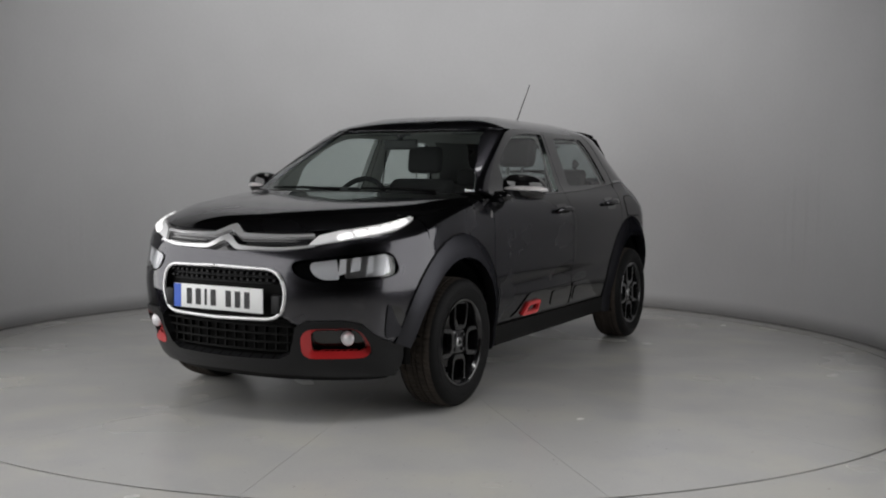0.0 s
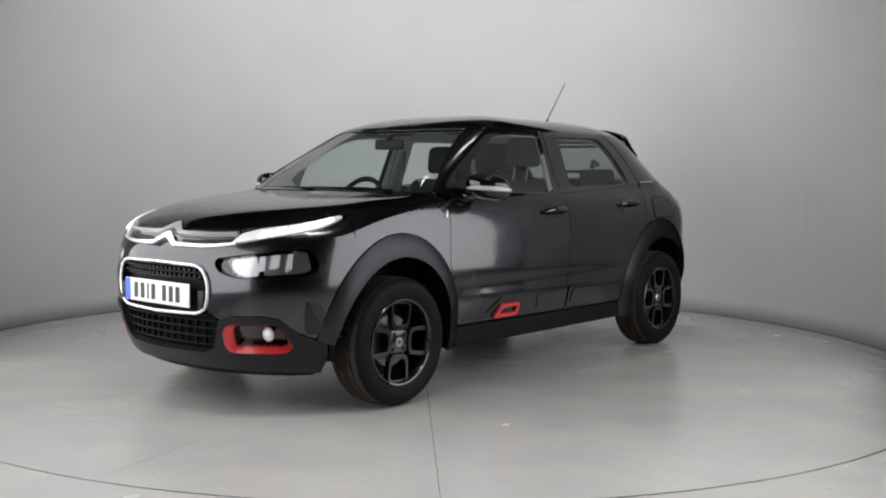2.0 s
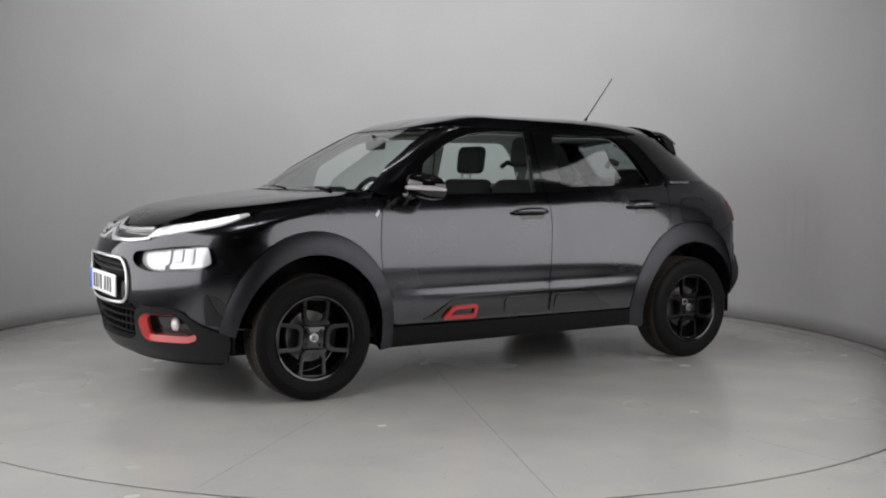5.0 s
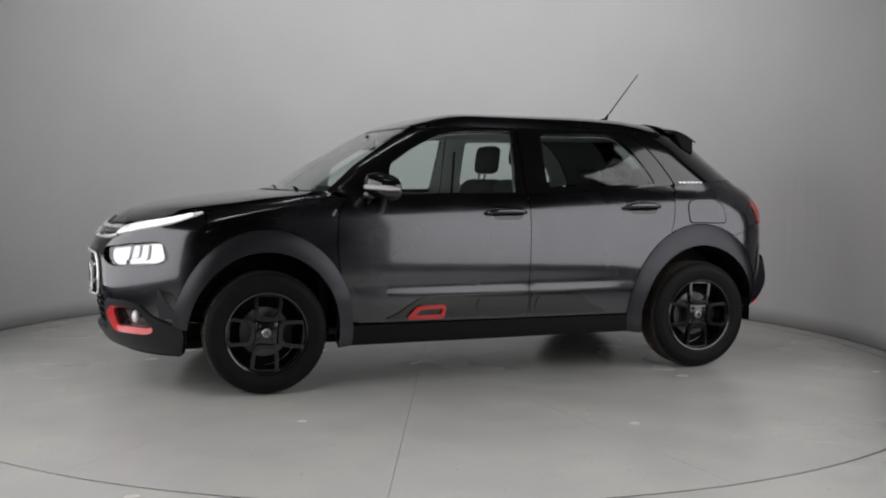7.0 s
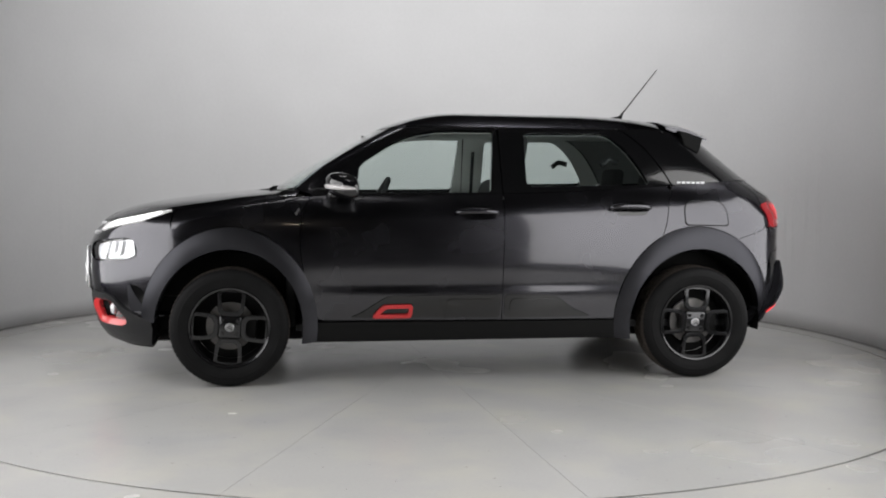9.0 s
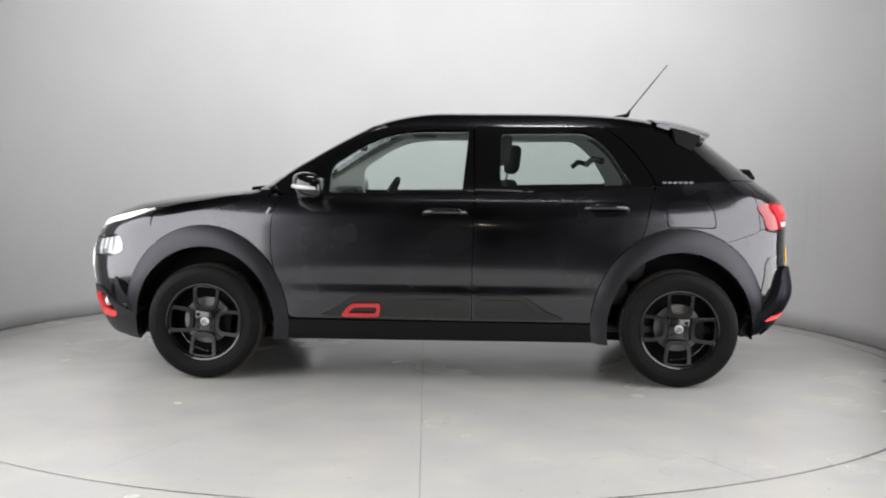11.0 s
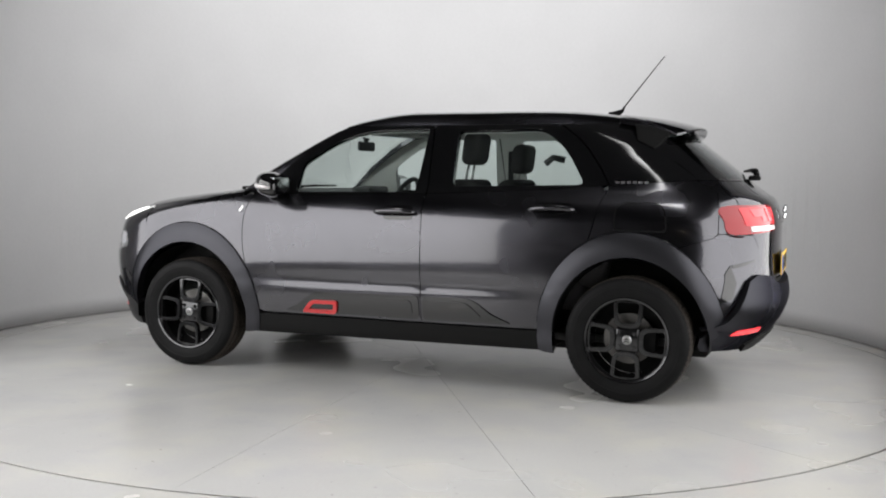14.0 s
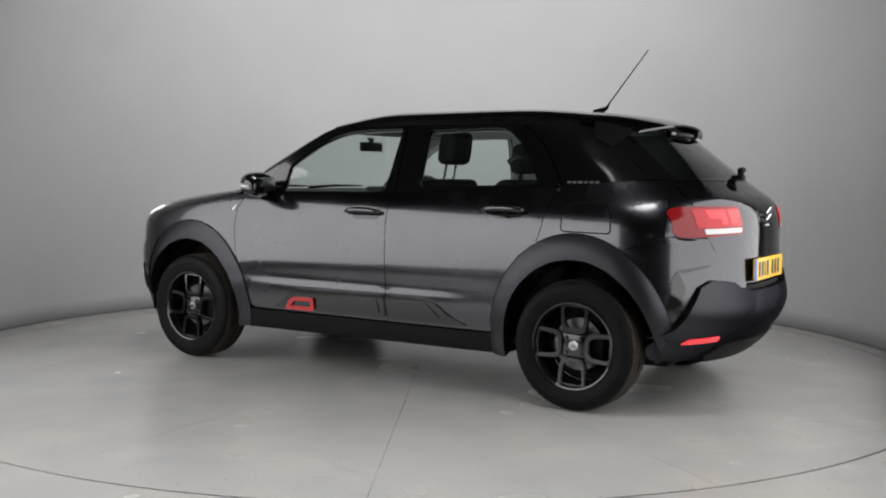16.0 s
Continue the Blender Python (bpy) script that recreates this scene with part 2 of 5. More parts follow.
def drum_wall():
    """A drum of thin white sheet, open towards the camera, with a few faint upright buckles."""
    buckles = []
    rnd = random.Random(4)
    for centre in (149.2, 151.4, 153.0, 18.6, 21.0, 23.4, 25.0):
        buckles.append((centre, 0.25 + 0.2 * rnd.random(), 0.75 + 0.15 * rnd.random(), 0.36, 0.009))
    bm = bmesh.new()
    n, levels = 560, 24
    a0, a1 = -90 + OPEN_R, 270 - OPEN_L
    inner, outer = [], []
    for i in range(n + 1):
        a = a0 + (a1 - a0) * i / n
        ca, sa = math.cos(radians(a)), math.sin(radians(a))
        row = []
        for j in range(levels + 1):
            z = 0.012 + (WALL_H - 0.012) * j / levels
            r = R_WALL + 0.004 * noise.noise((ca * 1.5, sa * 1.5, z * 0.7))
            for c, wd, zc, hz, amp in buckles:
                aa = c if c > a0 else c + 360
                r += amp * math.exp(-((a - aa) / wd) ** 2 - ((z - zc) / hz) ** 2) * math.sin((a - aa) * 5.0)
            row.append(bm.verts.new((WALL_C.x + r * ca, WALL_C.y + r * sa, z)))
        inner.append(row)
        outer.append([bm.verts.new((WALL_C.x + (R_WALL + 0.06) * ca, WALL_C.y + (R_WALL + 0.06) * sa, z)) for z in (0.012, WALL_H)])
    for i in range(n):
        for j in range(levels):
            bm.faces.new((inner[i][j], inner[i][j + 1], inner[i + 1][j + 1], inner[i + 1][j]))
        bm.faces.new((outer[i][0], outer[i + 1][0], outer[i + 1][1], outer[i][1]))
        bm.faces.new((inner[i][-1], outer[i][1], outer[i + 1][1], inner[i + 1][-1]))
        bm.faces.new((inner[i][0], inner[i + 1][0], outer[i + 1][0], outer[i][0]))
    for i in (0, n):
        bm.faces.new([outer[i][0], outer[i][1]] + inner[i][::-1])
    wall = part("wall_drum", bm, WALL)
    tagged(wall, "curved white painted drum wall, lightly buckled", "wall", kind="structure")
    # dark strip whose colour stands in for the gap shadow under the wall
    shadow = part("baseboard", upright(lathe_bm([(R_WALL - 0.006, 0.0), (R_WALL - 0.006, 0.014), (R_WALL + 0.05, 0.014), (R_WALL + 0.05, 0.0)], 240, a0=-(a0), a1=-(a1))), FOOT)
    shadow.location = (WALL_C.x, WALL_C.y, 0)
    tagged(shadow, "thin dark strip painted as the gap shadow at the foot of the drum wall", "baseboard", kind="structure")


def hall():
    for name, b in (("wall_hall_south", (-11.9, -11.9, 0, 11.9, -11.7, 6)), ("wall_hall_north", (-11.9, 11.7, 0, 11.9, 11.9, 6)),
                    ("wall_hall_west", (-11.9, -11.7, 0, -11.7, 11.7, 6)), ("wall_hall_east", (11.7, -11.7, 0, 11.9, 11.7, 6))):
        tagged(part(name, box_bm(*b), HALL), "dark unlit hall wall behind the drum", "wall", kind="structure")
    tagged(part("ceiling", box_bm(-11.9, -11.9, 6.0, 11.9, 11.9, 6.2), CEIL), "plain grey hall ceiling above the lamps", "ceiling", kind="structure")


def light_bank(x0, y0, x1, y1):
    """The casing behind and round a tall lamp, on a low foot."""
    length = math.hypot(x1 - x0, y1 - y0)
    ang = math.degrees(math.atan2(y1 - y0, x1 - x0))
    flip = -1 if x0 < 0 else 1
    bank = tagged(new("light_bank"), "tall black softbox bank standing beside the drum's opening", "softbox")
    bank.matrix_world = pose((x0 + x1) / 2, (y0 + y1) / 2, 0, 0, 0, ang)
    h = length / 2
    y0, y1 = sorted((flip * 0.02, flip * 0.14))
    part("casing", box_bm(-h - 0.03, y0, 0.26, h + 0.03, y1, 2.44, 0.01, 1), HALL, bank)
    for z0, z1 in ((0.262, 0.292), (2.408, 2.438)):
        part("rim", box_bm(-h - 0.028, min(-flip * 0.03, flip * 0.018), z0, h + 0.028, max(-flip * 0.03, flip * 0.018), z1), HALL, bank)
    for sx in (-0.8, 0.8):
        part("foot", box_bm(sx * h - 0.03, y0 + 0.02, 0.001, sx * h + 0.03, y1 - 0.02, 0.26, 0.006, 1), HALL, bank)


drum_wall()
for (x0, y0), (x1, y1), watts in BANKS:
    light_bank(x0, y0, x1, y1)
hall()


# ---- the turntable ----
def turntable():
    table = tagged(new("turntable"), "round grey concrete turntable of fourteen wedge panels", "turntable")
    paint = floor_paint(table)
    count, gap = 14, 0.0009
    step = 360.0 / count
    bm = bmesh.new()
    n = 12
    half = radians(step / 2)
    top, low = [], []
    for r in (0.05, 0.4, 1.0, 1.7, 2.3, R_TABLE):
        h = half - gap / r
        top.append([bm.verts.new((r * math.cos(-h + 2 * h * k / n), r * math.sin(-h + 2 * h * k / n), 0.0)) for k in range(n + 1)])
        low.append([bm.verts.new((v.co.x, v.co.y, -0.05)) for v in top[-1]])
    for a, b in zip(top, top[1:]):
        for k in range(n):
            bm.faces.new((a[k], b[k], b[k + 1], a[k + 1]))
    rim = [v for v in top[0]] + [row[-1] for row in top[1:]] + top[-1][-2::-1] + [row[0] for row in top[-2:0:-1]]
    rim_low = [v for v in low[0]] + [row[-1] for row in low[1:]] + low[-1][-2::-1] + [row[0] for row in low[-2:0:-1]]
    for k in range(len(rim)):
        j = (k + 1) % len(rim)
        bm.faces.new((rim[k], rim[j], rim_low[j], rim_low[k]))
    bmesh.ops.recalc_face_normals(bm, faces=bm.faces[:])
    first = part("wedge_panel", bm, paint, table)
    first.matrix_basis = pose(0, 0, 0, 0, 0, -60 - step / 2)
    for k in range(1, count):
        ob = new("wedge_panel", first.data)
        ob.parent = table
        ob.matrix_basis = pose(0, 0, 0, 0, 0, -60 - step / 2 + step * k)
    part("centre_plate", upright(lathe_bm([(0.0, 0.0), (0.046, 0.0), (0.046, -0.05), (0, -0.05)], 32)), paint, table)
    part("base_sheet", upright(lathe_bm([(0.0, -0.02), (R_TABLE - 0.01, -0.02), (R_TABLE - 0.01, -0.05), (0, -0.05)], 120)), GROOVE, table)
    return table


TABLE = turntable()

# ---- the car: one smooth skin, given by its outline at each height ----
# height, nose x, nose depth, nose power, half width, tail x, tail depth, tail power
ROWS = np.array([
    (0.18, -1.99, 0.55, 2.2, 0.735, 1.74, 0.5, 2.3),
    (0.25, -2.06, 0.60, 2.2, 0.775, 1.85, 0.52, 2.4),
    (0.33, -2.10, 0.62, 2.2, 0.780, 1.93, 0.52, 2.5),
    (0.42, -2.12, 0.62, 2.3, 0.800, 1.975, 0.5, 2.6),
    (0.52, -2.13, 0.62, 2.3, 0.815, 1.99, 0.5, 2.6),
    (0.60, -2.135, 0.62, 2.3, 0.8205, 1.99, 0.5, 2.6),
    (0.68, -2.135, 0.62, 2.25, 0.8225, 1.985, 0.5, 2.6),
    (0.75, -2.12, 0.60, 2.2, 0.823, 1.983, 0.5, 2.6),
    (0.80, -2.09, 0.56, 2.2, 0.823, 1.983, 0.5, 2.6),
    (0.85, -2.05, 0.52, 2.2, 0.821, 1.983, 0.5, 2.6),
    (0.89, -2.00, 0.53, 2.2, 0.816, 1.981, 0.51, 2.6),
    (0.93, -1.92, 0.58, 2.2, 0.807, 1.977, 0.52, 2.6),
    (0.96, -1.81, 0.66, 2.6, 0.797, 1.971, 0.54, 2.55),
    (0.99, -1.64, 0.68, 2.8, 0.783, 1.96, 0.57, 2.65),
    (1.015, -1.44, 0.56, 2.8, 0.767, 1.946, 0.6, 2.8),
    (1.035, -1.24, 0.44, 2.8, 0.751, 1.926, 0.6, 2.9),
    (1.052, -1.102, 0.22, 2.5, 0.738, 1.9, 0.6, 2.95),
    (1.10, -1.010, 0.185, 2.6, 0.714, 1.835, 0.6, 2.85),
    (1.16, -0.915, 0.17, 2.6, 0.692, 1.765, 0.6, 2.68),
    (1.25, -0.760, 0.165, 2.6, 0.658, 1.655, 0.6, 2.66),
    (1.34, -0.597, 0.16, 2.6, 0.624, 1.54, 0.6, 2.75),
    (1.39, -0.500, 0.16, 2.6, 0.603, 1.465, 0.6, 2.75),
    (1.412, -0.455, 0.16, 2.6, 0.588, 1.43, 0.6, 2.7)])
Z_ROWS = ROWS[:, 0]
N_ROWS = len(ROWS)


def tangents(y):
    """Slopes for a smooth curve through evenly numbered rows that does not overshoot."""
    d = np.diff(y)
    m = np.zeros(len(y))
    m[0], m[-1] = d[0], d[-1]
    for k in range(1, len(y) - 1):
        m[k] = 0 if d[k - 1] * d[k] <= 0 else 2 * d[k - 1] * d[k] / (d[k - 1] + d[k])
    return m


def z_slopes(y):
    h, d = np.diff(Z_ROWS), np.diff(y) / np.diff(Z_ROWS)
    m = np.zeros(len(y))
    m[0], m[-1] = d[0], d[-1]
    for k in range(1, len(y) - 1):
        if d[k - 1] * d[k] > 0:
            w1, w2 = 2 * h[k] + h[k - 1], h[k] + 2 * h[k - 1]
            m[k] = (w1 + w2) / (w1 / d[k - 1] + w2 / d[k])
    return m


SLOPES = np.array([z_slopes(ROWS[:, c]) for c in range(8)]).T


def row_at(z):
    z = min(max(z, Z_ROWS[0]), Z_ROWS[-1])
    k = min(int(np.searchsorted(Z_ROWS, z, side="right")) - 1, N_ROWS - 2)
    h = Z_ROWS[k + 1] - Z_ROWS[k]
    t = (z - Z_ROWS[k]) / h
    t2, t3 = t * t, t * t * t
    return (2 * t3 - 3 * t2 + 1) * ROWS[k] + (t3 - 2 * t2 + t) * h * SLOPES[k] + (3 * t2 - 2 * t3) * ROWS[k + 1] + (t3 - t2) * h * SLOPES[k + 1]


ARC = np.linspace(0, math.pi / 2, 160)
CURVES = {}


def quarter(m):
    """A rounded quarter: distance along it, depth from its tip, width, all from 0 to 1."""
    key = round(m, 3)
    if key not in CURVES:
        w, d = np.sin(ARC) ** (2 / key), 1 - np.cos(ARC) ** (2 / key)
        s = np.concatenate([[0], np.cumsum(np.hypot(np.diff(w) * 0.8, np.diff(d) * 0.6))])
        CURVES[key] = (s / s[-1], d, w)
    return CURVES[key]


def skin(u, z):
    """The left half of the skin: u runs 0 to 1 round the nose, 1 to 2 along the side, 2 to 3 round the tail."""
    zz, xf, lf, mf, w, xr, lr, mr = row_at(z)
    if u <= 1:
        s, d, b = quarter(mf)
        x, y = xf + lf * np.interp(u, s, d), w * np.interp(u, s, b)
    elif u >= 2:
        s, d, b = quarter(mr)
        x, y = xr - lr * np.interp(3 - u, s, d), w * np.interp(3 - u, s, b)
    else:
        x, y = xf + lf + (xr - lr - xf - lf) * (u - 1), w
    y *= 1 - 0.010 * (x / 1.3) ** 2
    # the pressed hollow along the doors above the bump strip
    if 0.40 < z < 0.72 and -1.0 < x < 1.0:
        y -= 0.011 * math.exp(-((z - 0.545) / 0.045) ** 2) * (1 - min(1, abs(x + 0.02) / 0.98) ** 4)
    return Vector((x, -y, z))


def normal_at(u, z):
    e = 0.004
    a = skin(min(u + e, 3), z) - skin(max(u - e, 0), z)
    b = skin(u, min(z + e, Z_ROWS[-1])) - skin(u, max(z - e, Z_ROWS[0]))
    n = a.cross(b)
    if u < e or u > 3 - e:
        n.y = 0.0
    return n.normalized() if n.length > 1e-12 else Vector((0, -1, 0))


def side(x, z):
    zz, xf, lf, mf, w, xr, lr, mr = row_at(z)
    if x < xf + lf:
        s, d, b = quarter(mf)
        return float(np.interp((x - xf) / lf, d, s)), z
    if x > xr - lr:
        s, d, b = quarter(mr)
        return float(3 - np.interp((xr - x) / lr, d, s)), z
    return 1 + (x - xf - lf) / (xr - lr - xf - lf), z


def front(y, z):
    zz, xf, lf, mf, w, xr, lr, mr = row_at(z)
    s, d, b = quarter(mf)
    return float(np.interp(abs(y) / w, b, s)), z


def rear(y, z):
    zz, xf, lf, mf, w, xr, lr, mr = row_at(z)
    s, d, b = quarter(mr)
    return float(3 - np.interp(abs(y) / w, b, s)), z


def dense(pts, step=0.03, closed=True):
    out = []
    n = len(pts)
    for k in range(n if closed else n - 1):
        a, b = pts[k], pts[(k + 1) % n]
        c = max(1, int(math.hypot(b[0] - a[0], b[1] - a[1]) / step))
        out += [(a[0] + (b[0] - a[0]) * i / c, a[1] + (b[1] - a[1]) * i / c) for i in range(c)]
    if not closed:
        out.append(pts[-1])
    return out


def rounded(pts, r, n=5):
    """Round the corners of a polygon."""
    out = []
    k = len(pts)
    for i in range(k):
        p, a, b = Vector(pts[i]), Vector(pts[i - 1]), Vector(pts[(i + 1) % k])
        rr = r[i] if isinstance(r, (list, tuple)) else r
        da, db = min(rr, (a - p).length * 0.48), min(rr, (b - p).length * 0.48)
        s, e = p + (a - p).normalized() * da, p + (b - p).normalized() * db
        for j in range(n + 1):
            t = j / n
            q = s * (1 - t) ** 2 + p * 2 * t * (1 - t) + e * t * t
            out.append((q.x, q.y))
    return out


def smooth_line(pts, n=6):
    """A smooth line through points in two or three numbers."""
    out = []
    v = [Vector(p) for p in pts]
    for i in range(len(v) - 1):
        a, b, c, d = v[max(i - 1, 0)], v[i], v[i + 1], v[min(i + 2, len(v) - 1)]
        for j in range(n):
            t = j / n
            out.append(tuple(0.5 * (2 * b + (c - a) * t + (2 * a - 5 * b + 4 * c - d) * t * t + (3 * b - a - 3 * c + d) * t ** 3)))
    out.append(tuple(v[-1]))
    return out


def fill(poly, holes, du, dz):
    """Triangles over a polygon with holes, on an inner grid."""
    from mathutils.geometry import delaunay_2d_cdt
    sx = 1.0 / du
    sz = 1.0 / dz
    pts, edges = [], []
    steps = []
    for i, (a, b) in enumerate(poly):
        c, d = poly[(i + 1) % len(poly)]
        n = max(1, int(abs(d - b) * sz)) if a == c and a in (0.0, 3.0) else 1
        steps += [(a + (c - a) * k / n, b + (d - b) * k / n) for k in range(n)]
    poly = steps
    for loop in [poly] + list(holes):
        base = len(pts)
        pts += [Vector((a * sx, b * sz)) for a, b in loop]
        edges += [(base + i, base + (i + 1) % len(loop)) for i in range(len(loop))]
    arr = np.array([(p.x, p.y) for p in pts])
    loops, k = [], 0
    for loop in [poly] + list(holes):
        loops.append(arr[k:k + len(loop)])
        k += len(loop)
    lo, hi = arr.min(0), arr.max(0)
    gx, gz = np.meshgrid(np.arange(math.floor(lo[0]), hi[0] + 1), np.arange(math.floor(lo[1]), hi[1] + 1))
    q = np.stack([gx.ravel(), gz.ravel()], 1)

    def inside(loop, p):
        c = np.zeros(len(p), bool)
        for i in range(len(loop)):
            a, b = loop[i - 1], loop[i]
            if a[1] != b[1]:
                c ^= ((a[1] > p[:, 1]) != (b[1] > p[:, 1])) & (p[:, 0] < (b[0] - a[0]) * (p[:, 1] - a[1]) / (b[1] - a[1]) + a[0])
        return c
    ok = inside(loops[0], q)
    for lp in loops[1:]:
        ok &= ~inside(lp, q)
    near = np.full(len(q), 1e9)
    for lp in loops:
        for i in range(len(lp)):
            a, b = lp[i - 1], lp[i]
            d = b - a
            t = np.clip(((q - a) @ d) / max(d @ d, 1e-12), 0, 1)
            near = np.minimum(near, np.hypot(*(q - a - t[:, None] * d).T))
    q = q[ok & (near > 0.45)]
    pts += [Vector((a, b)) for a, b in q]
    v, e, f, *_ = delaunay_2d_cdt(pts, edges, [], 2 if holes else 1, 1e-5)
    co = np.array([(p.x, p.y) for p in v])
    cen = np.array([co[list(t)].mean(0) for t in f])
    keep = inside(loops[0], cen)
    for lp in loops[1:]:
        keep &= ~inside(lp, cen)
    return [(p.x * du, p.y * dz) for p in v], [t for t, k in zip(f, keep) if k]


def panel_bm(poly, holes=(), du=0.03, dz=0.03, lift=0.0, deep=0.014, both=False, place=skin, norm=normal_at, crown=0.0):
    """A panel of the skin within a polygon of (u, z), with returned edges."""
    verts, tris = fill(poly, holes, du, dz)
    bm = bmesh.new()
    made, ns = [], []
    for a, b in verts:
        n = norm(a, b)
        ns.append(n)
        made.append(bm.verts.new(place(a, b) + n * lift))
    for t in tris:
        try:
            bm.faces.new([made[i] for i in t])
        except ValueError:
            pass
    look_up = {v: n for v, n in zip(made, ns)}
    bm.normal_update()
    for f in bm.faces:
        if f.normal.dot(look_up[f.verts[0]]) < 0:
            f.normal_flip()
    loose = [v for v in bm.verts if not v.link_faces]
    bmesh.ops.delete(bm, geom=loose, context="VERTS")
    bmesh.ops.join_triangles(bm, faces=bm.faces[:], angle_face_threshold=radians(25), angle_shape_threshold=radians(40))
    if deep:
        rim = [e for e in bm.edges if e.is_boundary and not (both and abs(e.verts[0].co.y) < 0.0008 and abs(e.verts[1].co.y) < 0.0008)]
        low = {}
        for e in rim:
            for v in e.verts:
                if v not in low:
                    low[v] = bm.verts.new(v.co - look_up[v] * deep)
        for e in rim:
            l = e.link_loops[0]
            a, b = l.vert, l.link_loop_next.vert
            e.smooth = False
            bm.faces.new((b, a, low[a], low[b]))
    if both:
        mirror_in(bm)
    return bm


def mirror_in(bm):
    geom = bm.verts[:] + bm.edges[:] + bm.faces[:]
    d = bmesh.ops.duplicate(bm, geom=geom)["geom"]
    for v in d:
        if isinstance(v, bmesh.types.BMVert):
            v.co.y = -v.co.y
    bmesh.ops.reverse_faces(bm, faces=[f for f in d if isinstance(f, bmesh.types.BMFace)])
    for v in [v for v in bm.verts if abs(v.co.y) < 0.0008]:
        v.co.y = 0
    bmesh.ops.remove_doubles(bm, verts=[v for v in bm.verts if v.co.y == 0], dist=0.0006)


def flip_bm(bm):
    """The same mesh on the other side of the car."""
    for v in bm.verts:
        v.co.y = -v.co.y
    bmesh.ops.reverse_faces(bm, faces=bm.faces[:])
    return bm


CAR = tagged(new("car"), "glossy black crossover car with red accents, standing on the turntable", "car")
BODY = Vector((0.152, -0.053, 0.0))


def cpart(name, bm, mat, label="", parent=None, sharp=35.0):
    if parent is None:
        for v in bm.verts:
            v.co += BODY
        return part(name, bm, mat, CAR, label, sharp=sharp)
    for v in bm.verts:
        v.co += BODY
    return part(name, bm, mat, parent, label, sharp=sharp)


def pair(name, make, mat, label="", sharp=35.0):
    """A part on the left and its mirror image on the right."""
    a = cpart(name, make(), mat, label, sharp=sharp)
    b = cpart(name, flip_bm(make()), mat, label, sharp=sharp)
    return a, b


def S(pts, step=0.03):
    """Side points (x, z) to the skin's (u, z)."""
    return [side(*p) for p in dense(pts, step)]


def ellipse(cx, cz, a, b, t0, t1, n=28):
    return [(cx + a * math.cos(radians(t0 + (t1 - t0) * k / n)), cz + b * math.sin(radians(t0 + (t1 - t0) * k / n))) for k in range(n + 1)]


FX, RX, WZ = -1.2975, 1.2975, 0.318
OUT_F, OUT_R, INN = (0.470, 0.535), (0.478, 0.545), (0.388, 0.418)
g = 0.0022

# --- side panels
arch_f = ellipse(FX, WZ, *OUT_F, -6, 186, 40)
arch_r = ellipse(RX, WZ, *OUT_R, -6, 186, 40)
BELT = smooth_line([(-0.865, 1.022), (-0.4, 1.024), (0.2, 1.038), (0.6, 1.053), (1.14, 1.088)], 6)
SEAM_BF = [(-0.868, 1.015), (-0.915, 0.92), (-0.925, 0.74), (-0.905, 0.60)]
fender_top = smooth_line([(-1.585, 0.938), (-1.40, 0.965), (-1.2, 0.985), (-1.0, 1.005), (-0.872, 1.020)], 5)


def clip_arch(pts, x0, x1):
    return [p for p in pts if x0 <= p[0] <= x1]


fender = fender_top + [(p[0] - g, p[1]) for p in smooth_line(SEAM_BF, 5)] + \
    [p for p in ellipse(FX, WZ, *OUT_F, 32, 132, 30)]
pair("fender", lambda: panel_bm([side(*p) for p in dense(fender, 0.03)], du=0.022, dz=0.022), PAINT)

door_f = [(p[0], p[1] - 0.002) for p in BELT if p[0] < 0.187] + [(0.185 - g, 1.036), (0.18 - g, 0.7), (0.178 - g, 0.342), (-0.80, 0.347)] + \
    smooth_line([(-0.848, 0.365), (-0.872, 0.44), (-0.905 + g, 0.60), (-0.925 + g, 0.74), (-0.915 + g, 0.92), (-0.868 + g, 1.015)], 5)
DOOR_F = pair("front_door", lambda: panel_bm(S(door_f), du=0.02, dz=0.022), PAINT)
door_r = [(0.185 + g, 1.036)] + [(p[0], p[1] - 0.002) for p in BELT if p[0] > 0.20] + \
    smooth_line([(1.168, 1.07), (1.135, 0.99), (1.108, 0.87), (1.085, 0.80)], 5)[1:] + \
    ellipse(RX, WZ, *OUT_R, 117, 172, 20) + [(0.83, 0.342), (0.178 + g, 0.342), (0.18 + g, 0.7)]
DOOR_R = pair("rear_door", lambda: panel_bm(S(door_r), du=0.02, dz=0.022), PAINT)
quarter_p = smooth_line([(1.168 + g, 1.086), (1.30, 1.098), (1.45, 1.109), (1.60, 1.118)], 5) + [(1.70, 1.06), (1.718, 0.99), (1.722, 0.86)] + \
    smooth_line([(1.70, 0.84), (1.60, 0.81), (1.53, 0.787)], 4) + ellipse(RX, WZ, *OUT_R, 60, 116, 20) + \
    smooth_line([(1.085 + 2 * g, 0.80), (1.108 + 2 * g, 0.87), (1.135 + 2 * g, 0.99), (1.168 + 2 * g, 1.07)], 5)
pair("rear_quarter_panel", lambda: panel_bm(S(quarter_p), du=0.02, dz=0.022), PAINT)
fuel = rounded([(1.222, 1.003), (1.462, 1.004), (1.477, 0.868), (1.226, 0.872)], [0.08, 0.08, 0.02, 0.02])
fuel_ring = rounded([(1.216, 1.009), (1.468, 1.010), (1.483, 0.862), (1.220, 0.866)], [0.085, 0.085, 0.024, 0.024])
cpart("fuel_flap_seam", panel_bm(S(fuel_ring), du=0.02, dz=0.02, lift=0.0016, deep=0.004), DARK)
